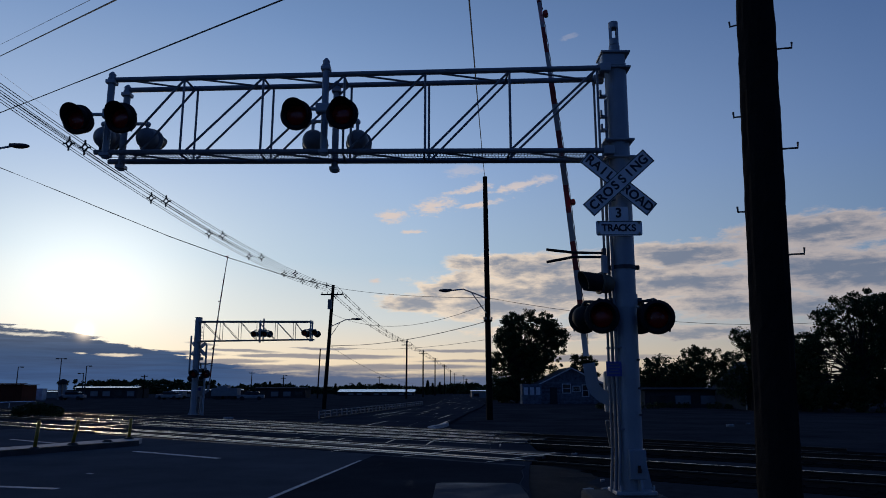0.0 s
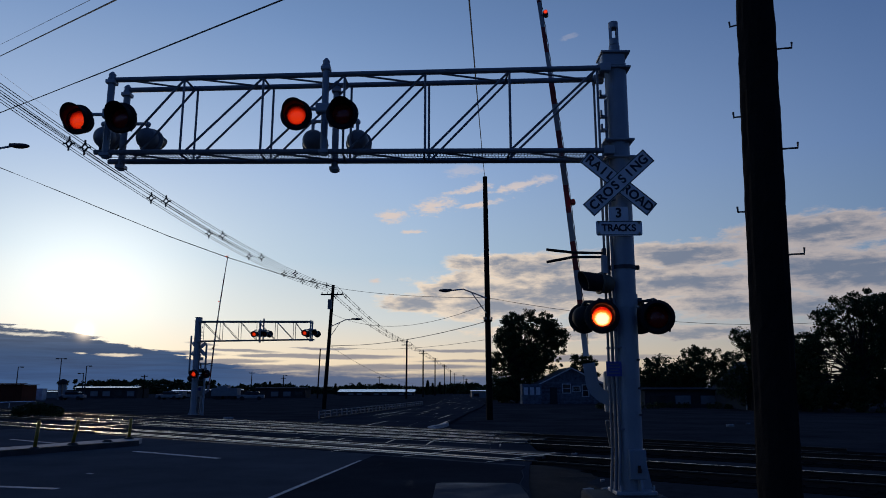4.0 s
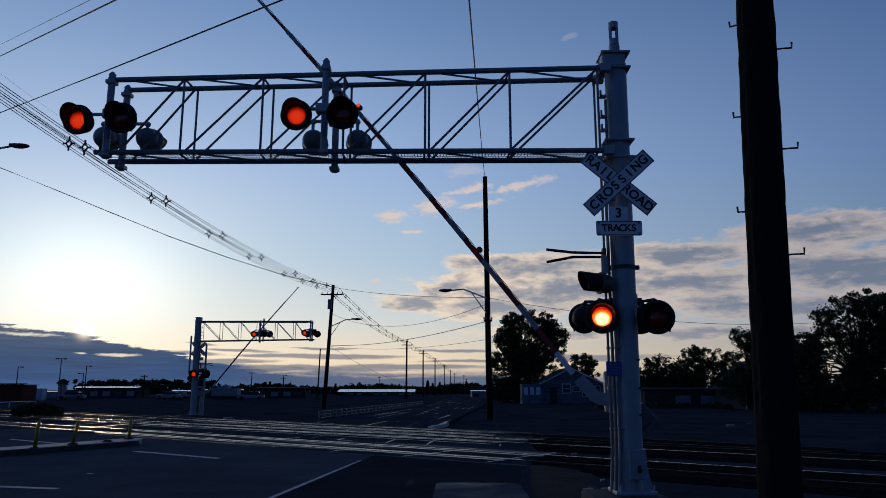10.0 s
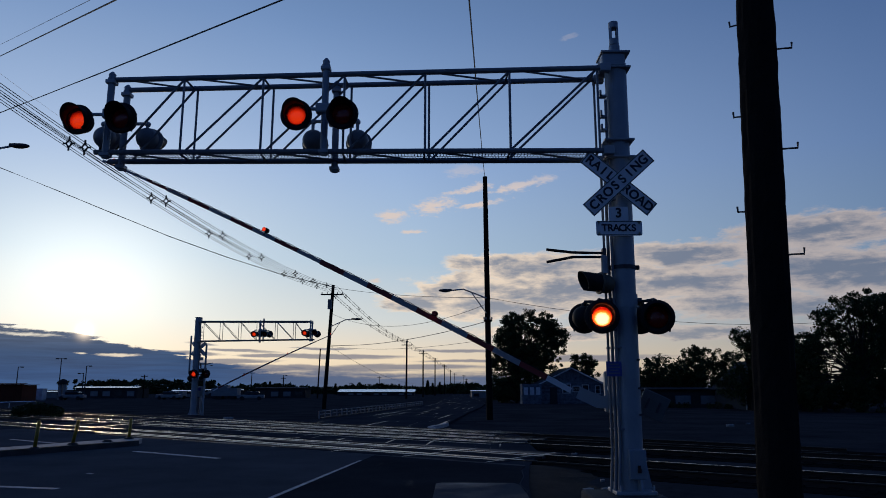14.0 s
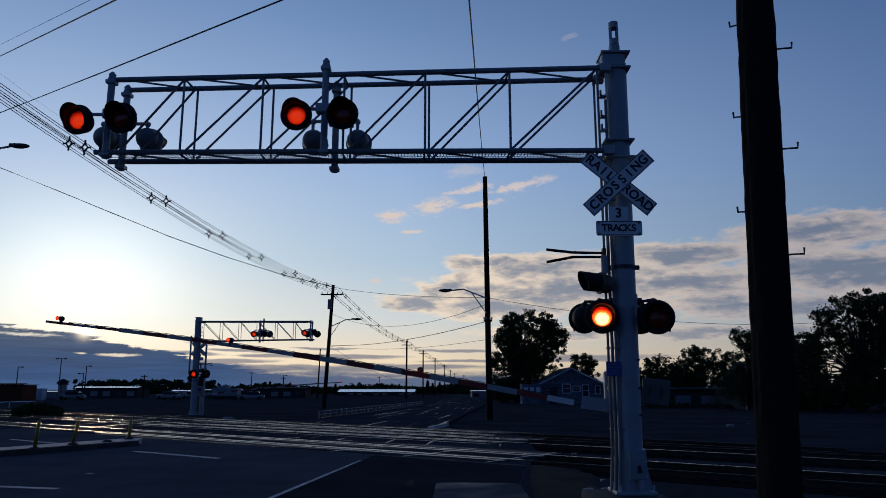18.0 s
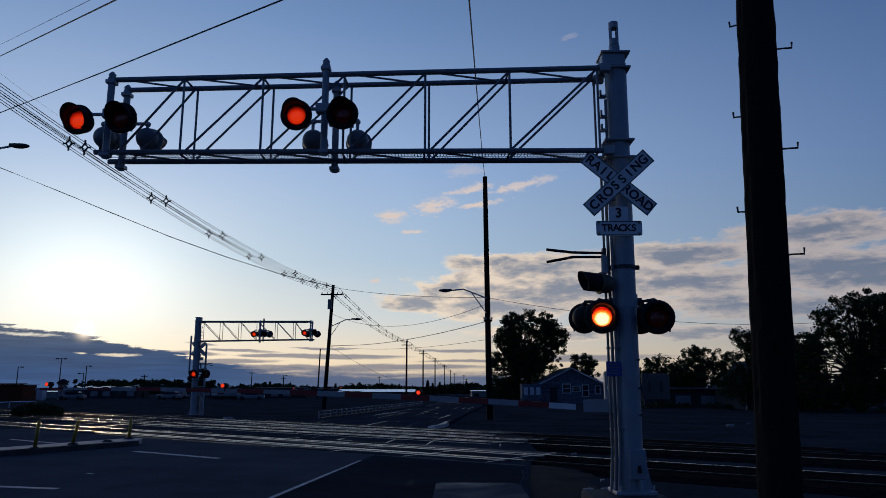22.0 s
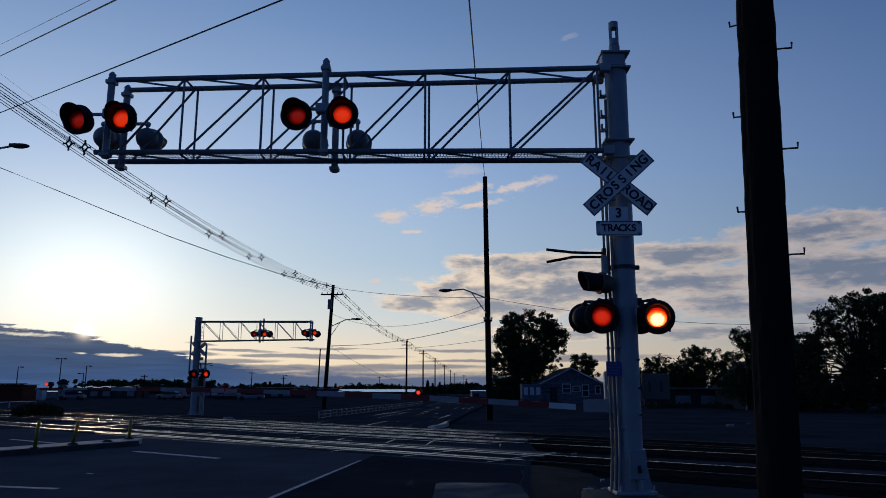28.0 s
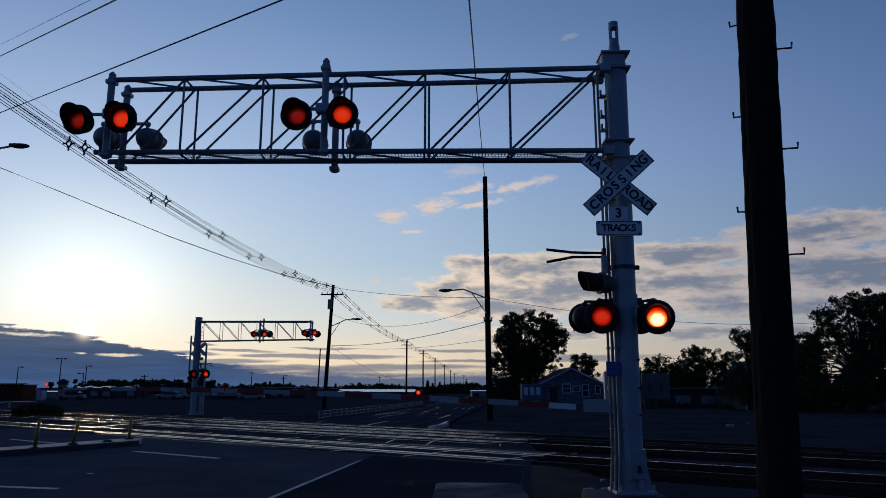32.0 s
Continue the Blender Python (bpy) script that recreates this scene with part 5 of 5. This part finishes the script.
tree(29.3, 60, 5.8, [(-0.5, 4.2, 1.3, 1.3), (0.3, 2.4, 1.9, 1.9), (-1.2, 1.7, 1.9, 1.4), (1.0, 5.4, 0.8, 0.9), (-0.9, 5.6, 1.3, 1.3), (0.5, 4.4, 1.4, 1.3)], "low dark tree beside the utility pole", 34, 0.10, 90, 1.4)


tree(34.6, 66, 6.4, [(-2.2, 4.6, 1.4, 1.3), (-0.4, 5.0, 1.8, 1.4), (-2.4, 2.6, 1.4, 1.4), (3.2, 3.6, 1.2, 2.0), (-2.0, 1.2, 1.6, 1.2), (2.6, 1.0, 1.8, 1.1)], "dark bushy tree behind other trees", 35, 0.11, 85)
tree(30.4, 59, 3.2, [(-0.8, 1.9, 1.3, 1.2), (0.6, 1.3, 1.2, 1.3), (-1.8, 1.2, 1.4, 1.2)], "low dark bushy tree by the house", 36, 0.10, 85)


tree(24.7, 80, 4.4, [(0.0, 3.2, 1.9, 1.4), (-1.6, 2.3, 1.6, 1.4), (1.4, 2.0, 1.7, 1.5), (-3.4, 1.8, 1.7, 1.4)], "low dark bushy tree behind the shed", 37, 0.115, 85, 1.5)


def shrub(x, y, lobes, label, seed, size=0.07, per=260):
    th = thing("shrub", pose(x, y, -0.12), label, "shrub", "shrubs")
    quads, faces = leaves(lobes, per, size, seed)
    leaf_part("foliage", quads, faces, M["leaf"], th)
    bm = B()
    for dx, dy, z, r in lobes:
        rod(bm, (dx, dy, -0.02), (dx, dy, z), 0.03, 0.01, 5)
    part("stem", bm, M["bark"], th)


shrub(-25.4, 46.5, [(-1.2, 0, 0.35, 0.5), (-0.6, 0, 0.5, 0.5), (0.0, 0.1, 0.52, 0.55), (0.6, 0, 0.48, 0.5), (1.15, 0, 0.34, 0.45)], "low dark wide shrub beside the rails", 51, 0.08, 700)
for i in range(9):
    x = 14 + i * 3.4
    shrub(x, 66 + (i * 37 % 5), [(0, 0, 0.25, 0.4), (0.8, 0.2, 0.3, 0.45), (1.6, 0, 0.22, 0.4), (2.3, 0.1, 0.28, 0.4)], "dark dry weeds along the fence", 60 + i, 0.07)

# far woods along the horizon
rng = random.Random(5)
clumps = []
for i in range(420):
    x = rng.uniform(-150, 26)
    y = rng.uniform(285, 330)
    hh = 2.1 + 2.4 * max(0.0, noise.noise((x * 0.05, 0, 0)) + 0.25) + (2.2 if x < -98 else 0)
    for _ in range(3):
        clumps.append((x + rng.uniform(-2.0, 2.0), y, rng.uniform(0.4, hh), rng.uniform(0.7, 1.5)))
quads, faces = leaves(clumps, 26, 0.75, 77)
me = bpy.data.meshes.new("far_woods")
me.from_pydata(quads.tolist(), [], faces.tolist())
me.materials.append(M["leaf"])
tagged(new("far_woods", me), "dark line of woods along the horizon", "woods", kind="stuff")


def conifer(x, y, h, seed):
    th = thing("conifer", pose(x, y, -0.12), "small dark pointed conifer far off", "tree", "distant conifers")
    bm = B()
    rod(bm, (0, 0, 0), (0, 0, h), 0.15, 0.02, 6)
    part("trunk", bm, M["bark"], th)
    cl = [(0, 0, h * (0.12 + 0.085 * i), 0.30 * h * (1 - 0.09 * i) * 0.75) for i in range(10)]
    quads, faces = leaves(cl, 120, 0.3, seed)
    leaf_part("crown", quads, faces, M["conifer"], th)


for i, (x, y, h) in enumerate(((-5.2, 250, 5.2), (-3.6, 255, 4.2), (-15.5, 260, 3.9), (-1.2, 280, 4.8), (9.5, 300, 5.6), (12.0, 300, 4.6), (-80, 250, 4.5), (-60, 255, 4.8), (-57, 255, 3.9), (4.5, 290, 4.2), (-38, 260, 4.0), (-22, 265, 4.2))):
    conifer(x, y, h, 90 + i)


# ---- buildings ----
# house siding: blue-grey with strong uneven mottling
M["siding"] = surface("mottled_blue_grey_siding", (0.125, 0.14, 0.165), 0.8, 0.0, 1.0, 3.0, 14.0, 0.3)
M["old_white"] = surface("dirty_white_paint", (0.24, 0.25, 0.26), 0.7, 0.0, 0.35, 2.0, 20.0, 0.2)
M["trim"] = surface("white_house_trim", (0.60, 0.62, 0.64), 0.7, 0.0, 0.4, 2.0, 20.0, 0.2)
M["roof"] = surface("dark_roofing", (0.05, 0.05, 0.055), 0.9, 0.0, 0.3, 2.0, 20.0, 0.3, 0.1)
M["rust"] = surface("rust_red_paint", (0.11, 0.03, 0.018), 0.8, 0.0, 0.4, 0.8, 12.0, 0.2, 0.1)
M["dark_wall"] = surface("dark_wall", (0.05, 0.05, 0.052), 0.9, 0.0, 0.4, 0.8, 12.0, 0.2, 0.1)
M["glass"] = surface("dark_window_glass", (0.02, 0.025, 0.03), 0.12, 0.0, 0.2, 3.0, 20.0, 0.0, 0.5)
M["pale_metal"] = surface("pale_sheet_metal", (0.72, 0.74, 0.76), 0.22, 0.85, 0.2, 0.6, 10.0, 0.1)


def window(parent, x, y, z, w, h):
    bm = B()
    for s in (-1, 1):
        box(bm, (s * (w / 2 + 0.04), 0, 0), (0.1, 0.09, h + 0.18))
        box(bm, (0, 0, s * (h / 2 + 0.04)), (w, 0.09, 0.1))
    box(bm, (0, 0, 0), (w, 0.05, 0.05))
    win = part("window", bm, M["trim"], parent, "white framed sash window", pose(x, y, z))
    bm = B()
    box(bm, (0, 0.02, 0), (w, 0.012, h))
    part("pane", bm, M["glass"], win)


def gable_house(name, m, w, d, eave, ridge, wall, label, windows, door=None, boards=True):
    """Gable end faces local -Y."""
    th = thing(name, m, label, "house", "old houses")
    bm = B()
    pts = [(-w / 2, 0), (w / 2, 0), (w / 2, eave), (0, ridge), (-w / 2, eave)]
    lo = [bm.verts.new((x, 0, z)) for x, z in pts]
    hi = [bm.verts.new((x, d, z)) for x, z in pts]
    bm.faces.new(lo)
    bm.faces.new(hi[::-1])
    for i in range(5):
        j = (i + 1) % 5
        bm.faces.new((lo[i], hi[i], hi[j], lo[j]))
    bmesh.ops.recalc_face_normals(bm, faces=bm.faces)
    part("wall", bm, wall, th)
    if boards:
        z = 0.3
        while z < ridge - 0.3:
            half = w / 2 if z < eave else (w / 2) * (ridge - z) / (ridge - eave)
            bm = B()
            box(bm, (0, -0.018, z), (2 * half - 0.05, 0.03, 0.20), pose(0, 0, 0, 4))
            part("board", bm, wall, th)
            z += 0.225
    a = math.atan2(ridge - eave, w / 2)
    for s in (-1, 1):
        bm = B()
        ln = (w / 2 + 0.35) / math.cos(a)
        box(bm, (s * (w / 4 + 0.175), d / 2, (eave + ridge) / 2 - 0.11 + 0.08), (ln, d + 0.7, 0.10), pose(0, 0, 0, 0, s * math.degrees(a), 0))
        part("roof", bm, M["roof"], th)
        bm = B()
        box(bm, (s * (w / 4 + 0.175), -0.36, (eave + ridge) / 2 - 0.12), (ln, 0.04, 0.16), pose(0, 0, 0, 0, s * math.degrees(a), 0))
        part("bargeboard", bm, M["trim"], th)
        bm = B()
        box(bm, (s * (w / 2 - 0.06), -0.04, eave / 2), (0.12, 0.05, eave))
        part("corner_trim", bm, M["trim"], th)
    for x, z, ww, hh in windows:
        window(th, x, -0.06, z, ww, hh)
    if door:
        bm = B()
        box(bm, (door, -0.05, 1.0), (0.9, 0.08, 2.0), bevel=0.01)
        part("door", bm, M["dark_wall"], th)
    return th


house = gable_house("old_house", pose(15.7, 90, -0.12, 0, 0, 0), 8.2, 9.0, 2.35, 4.35, M["siding"], "small weathered blue-grey wooden house with gable", [(-0.6, 1.85, 0.9, 1.0), (0.6, 1.8, 0.8, 0.6), (1.7, 1.6, 0.7, 1.3), (3.2, 1.7, 0.5, 0.9)], -2.2)
bm = B()
box(bm, (0, 0, 1.2), (2.4, 2.5, 2.4), bevel=0.02)
lean = part("side_room", bm, M["siding"], house, "low side room with three windows", pose(-4.9, 0.6, 0))
for x in (-0.75, 0.0, 0.75):
    bm = B()
    box(bm, (x, -1.27, 1.55), (0.5, 0.06, 0.9))
    part("window", bm, M["trim"], lean)
gable_house("old_house", pose(28.7, 64, -0.12, 0, 0, 0), 5.0, 7.0, 1.9, 4.2, M["dark_wall"], "dark gabled house among the trees", [(-1.0, 1.2, 0.7, 0.8)])


def long_shed(name, m, w, d, h, wall, fascia, label, bays=0, band=0.25):
    th = thing(name, m, label, "shed", "yard buildings")
    bm = B()
    box(bm, (0, d / 2, h / 2), (w, d, h))
    part("wall", bm, wall, th)
    bm = B()
    box(bm, (0, d / 2, h + 0.06), (w + 0.6, d + 0.6, 0.08), bevel=0.02)
    part("ceiling_slab", bm, wall, th)
    bm = B()
    run = band / math.sin(radians(8))
    box(bm, (0, run / 2 * math.cos(radians(8)) - 0.35, h + 0.12 + band / 2), (w + 0.7, run, 0.03), pose(0, 0, 0, 8))
    part("roof", bm, fascia, th)
    for i in range(bays):
        bm = B()
        x = -w / 2 + (i + 0.5) * w / bays
        box(bm, (x, -0.04, h * 0.45), (w / bays * 0.6, 0.06, h * 0.5), bevel=0.01)
        part("bay", bm, M["old_white"] if i % 3 else M["glass"], th)
    return th


long_shed("yard_shed", pose(-68.5, 150, -0.12), 12.4, 6, 2.0, M["dark_wall"], M["pale_metal"], "long low dark shed with a pale roof edge", 5, 0.22)
long_shed("yard_shed", pose(-52.0, 150, -0.12), 6.0, 5, 1.3, M["dark_wall"], M["pale_metal"], "low dark shed with a pale roof edge", 3, 0.18)
long_shed("yard_shed", pose(-45.0, 150, -0.12), 8.0, 5, 1.5, M["dark_wall"], M["pale_metal"], "low shed with a thin pale roof edge", 4, 0.12)
long_shed("yard_shed", pose(-81, 150, -0.12), 6.0, 5, 1.2, M["old_white"], M["pale_metal"], "low dirty white shed", 2, 0.15)
long_shed("long_warehouse", pose(-19.5, 215, -0.12), 22.0, 12, 0.95, M["dark_wall"], M["pale_metal"], "long low warehouse with a pale metal roof", 9, 0.75)
long_shed("long_warehouse", pose(-33.0, 150, -0.12), 10.0, 6, 1.9, M["dark_wall"], M["roof"], "long low dark warehouse", 4, 0.2)
long_shed("red_freight_shed", pose(-71.5, 112, -0.12), 15.0, 4, 2.4, M["rust"], M["rust"], "dull red low freight shed", 0, 0.15)
long_shed("yard_shed", pose(10.2, 160, -0.12), 8.0, 5, 1.3, M["old_white"], M["pale_metal"], "low pale shed at the end of the road", 4, 0.15)
long_shed("roadside_shed", pose(23.4, 72, -0.12), 7.4, 4, 1.65, M["dark_wall"], M["roof"], "low open-fronted shed with pale panels", 3, 0.15)


def trailer(x, y, w, h, label):
    th = thing("box_trailer", pose(x, y, -0.12), label, "trailer", "parked trailers")
    bm = B()
    box(bm, (0, 1.2, 0.6 + h / 2), (w, 2.4, h), bevel=0.04)
    part("body", bm, M["old_white"], th)
    for dx in (-w * 0.33, -w * 0.2, w * 0.3):
        for dy in (0.15, 2.2):
            bm = B()
            rod(bm, (dx, dy - 0.12, 0.4), (dx, dy + 0.12, 0.4), 0.4, seg=14)
            part("wheel", bm, M["rubber"], th)


trailer(-38.6, 130, 4.6, 1.4, "pale box trailer parked in the yard")
trailer(-42.0, 140, 2.0, 1.8, "small white box trailer parked in the yard")
trailer(-49.0, 135, 2.6, 0.9, "low pale trailer parked in the yard")
bm = B()
box(bm, (0, 0, 0.95), (1.5, 1.4, 1.7), bevel=0.06)
box(bm, (0, 0, 1.85), (1.6, 1.5, 0.12), bevel=0.05)
box(bm, (0, -0.72, 0.9), (0.9, 0.04, 1.4), bevel=0.02)
box(bm, (0, 0, 0.05), (1.3, 1.2, 0.1))
solid("utility_hut", bm, M["trim"], "small white utility hut in the yard", "hut", m=pose(-66.7, 122, -0.12))

# pale storage tank with a dark cone top
tank = thing("storage_tank", pose(-64.6, 125, -0.12), "tall pale steel storage tank with a dark top", "tank")
for dx in (-0.34, 0.34):
    bm = B()
    rod(bm, (dx, 0, 0), (dx, 0, 2.6), 0.3, 0.3, 16)
    part("barrel", bm, M["old_white"], tank, "pale upright steel barrel")
bm = B()
lathe(bm, [(0.0, 0), (0.72, 0), (0.75, 0.5), (0.45, 0.8), (0.15, 0.9), (0.0, 0.9)], pose(0, 0, 2.6, -90), 16)
part("roof", bm, M["dark_wall"], tank, "dark cone roof")


def parked_car(x, y, turn, paint, label):
    th = thing("parked_car", pose(x, y, -0.12, 0, 0, turn), label, "car", "cars parked in the yard")
    bm = B()
    box(bm, (0, 0, 0.62), (4.3, 1.75, 0.55), bevel=0.12)
    part("body", bm, M[paint], th)
    bm = B()
    box(bm, (0.2, 0, 1.12), (2.3, 1.5, 0.5), bevel=0.16)
    cabin = part("cabin", bm, M["glass"], th, "dark glazed cabin")
    bm = B()
    box(bm, (0.2, 0, 1.38), (1.7, 1.4, 0.04), bevel=0.015)
    part("roof_panel", bm, M[paint], cabin)
    for dx in (-1.35, 1.35):
        for dy in (-0.78, 0.78):
            bm = B()
            rod(bm, (dx, dy - 0.1, 0.33), (dx, dy + 0.1, 0.33), 0.33, seg=14)
            part("wheel", bm, M["rubber"], th)


parked_car(-62.4, 124, 4, "old_white", "dirty white parked car beside the storage tank")
parked_car(-47.5, 128, -8, "old_white", "dirty white parked car in the yard")
parked_car(-31.5, 121, 10, "old_white", "pale parked car near the warehouse")


# ---- low railing along the far road ----
def railing():
    th = thing("guard_railing", pose(-6.85, 41.0, 0.0), "low pale steel railing with many posts along the road", "railing")
    a, b = Vector((0, 0, 0)), Vector((4.75, 34.5, 0))
    n = 30
    bm = B()
    d = (b - a).normalized()
    box(bm, ((a + b) / 2).to_tuple(), (0.3, (b - a).length, 0.14), pose(0, 0, 0, 0, 0, -math.degrees(math.atan2(d.x, d.y))), 0.02)
    part("kerb", bm, M["concrete"], th, "worn concrete kerb")
    bm = B()
    rod(bm, (0, 0, 0), (0, 0, 0.44), 0.045, seg=8)
    post = mesh("post", bm, M["conduit"])
    for i in range(n + 1):
        p = a.lerp(b, i / n)
        ob = new("post", post)
        ob.parent = th
        ob.matrix_basis = Matrix.Translation(p)
    for z in (0.42, 0.25):
        bm = B()
        rod(bm, a + Vector((0, 0, z)), b + Vector((0, 0, z)), 0.022, seg=6)
        part("rail", bm, M["conduit"], th)


railing()

# small litter by the far rails
for x, y, s in ((13.6, 35.2, 0.35), (15.4, 37.5, 0.25), (3.54, 20.2, 0.14), (3.05, 14.4, 0.13), (2.83, 13.1, 0.16), (2.5, 13.0, 0.18), (3.6, 12.85, 0.08), (3.56, 12.4, 0.09), (-12.5, 43.2, 0.5)):
    bm = B()
    box(bm, (0, 0, s * 0.15), (s, s * 0.6, s * 0.3), bevel=s * 0.05)
    solid("scrap", bm, M["old_white"], "small pale piece of scrap on the ground", "scrap", "scraps by the rails", m=pose(x, y, -0.12, 0, 0, random.uniform(0, 90)))

bm = B()
pipe(bm, [(-43.56, 70, 0.34), (-38.87, 70.5, 0.50)], 0.05, 8)
for k in (0.15, 0.5, 0.85):
    x = -43.56 + (4.69) * k
    rod(bm, (x, 70 + 0.5 * k, -0.15), (x, 70 + 0.5 * k, 0.42), 0.04, seg=8)
solid("pipe_barrier", bm, M["pale_metal"], "low pale pipe barrier across the yard", "barrier")


# ---- motion ----
NEAR_SWING = [(0, 82.6), (6.8, 82.6), (7.0, 82.2), (7.25, 80.9), (7.5, 78.6), (7.75, 75.0), (8.0, 70.5), (8.5, 61.6), (9.0, 56.6), (9.5, 53.2), (10.0, 49.8), (10.5, 46.5), (11.0, 43.1), (11.5, 39.8), (12.0, 36.8), (12.5, 33.7),
              (13.0, 30.7), (13.5, 27.9), (14.0, 25.2), (14.5, 22.5), (15.5, 17.7), (16.5, 13.2), (17.0, 11.0), (17.5, 9.1), (18.0, 7.3), (18.5, 5.65), (19.0, 4.05), (19.5, 2.55), (20.0, 1.1), (20.4, 0.4), (20.8, 0.55), (21.2, 0.4), (32.0, 0.4)]
FAR_SWING = [(0, 83.8), (6.9, 83.8), (7.25, 81.7), (7.5, 78.6), (7.75, 73.6), (8.0, 67.5), (8.5, 61.3), (9.0, 56.4), (10.0, 49.4), (11.0, 43.3), (12.0, 35.9), (13.0, 29.2), (14.0, 24.2), (15.5, 16.0), (17.0, 7.9), (18.0, 3.7), (19.0, 1.8), (19.6, 1.2), (32.0, 1.2)]


def switch_times():
    """When bank A goes out and B comes on (first) and the other way round (second)."""
    outs = [6.11 + 0.9965 * k for k in range(-2, 20)] + [25.99, 26.98] + [27.965 + 0.997 * k for k in range(0, 5)]
    ins = [3.37] + [t - 0.43 for t in outs[1:]] + [32.5]
    return outs, ins


def lamp_rows(bank):
    """(seconds, turn). Signal lamps (A, B) turn by thirds: lit, cooling, dark. Arm lamps (T, L, R) turn by halves: lit, dark."""
    outs, ins = switch_times()
    signal = bank in "AB"
    dark = 240 if signal else 180
    on_steps = ((-1, 0), (0, 60), (1, 120)) if signal else ((-1, 0), (0, 60), (1, 120), (2, 180))
    off_steps = ((-1, 0), (0, 60), (1, 120), (2, 122), (3, 160), (4, 200), (5, 240)) if signal else ((-1, 0), (0, 60), (1, 120), (2, 180))
    if bank == "T":
        events = [(3.13, 1)]
    elif bank in "AL":
        events = [(t, 1) for t in ins] + [(t, 0) for t in outs]
    else:
        events = [(3.13, 1)] + [(t, 1) for t in outs] + [(t, 0) for t in ins]
        if bank == "R":
            events = [v for v in events if v[0] < 20.5] + [(20.7, 1)]
    rows, turn, lit = [(0, dark)], dark, False
    for t, on in sorted(events):
        if t > 31.97 or bool(on) == lit:
            continue
        f = round(t * FPS)
        for k, a in (on_steps if on else off_steps):
            if rows[-1][0] < f + k <= 32 * FPS:
                rows.append((f + k, turn + a))
        turn, lit = turn + (on_steps if on else off_steps)[-1][1], bool(on)
    if rows[-1][0] < 32 * FPS:
        rows.append((32 * FPS, rows[-1][1]))
    return [(f / FPS, a) for f, a in rows]


def motions():
    walk(near_arm, [(t, pose(0, 0, 0, 0, a, 0)) for t, a in NEAR_SWING])
    walk(far_arm, [(t, pose(0, 0, 0, 0, a, 0)) for t, a in FAR_SWING])
    for lamp, (x, y, z), bank in FLIPS:
        walk(lamp, [(t, pose(x, y, z, a, 0, 0)) for t, a in lamp_rows(bank)])


motions()
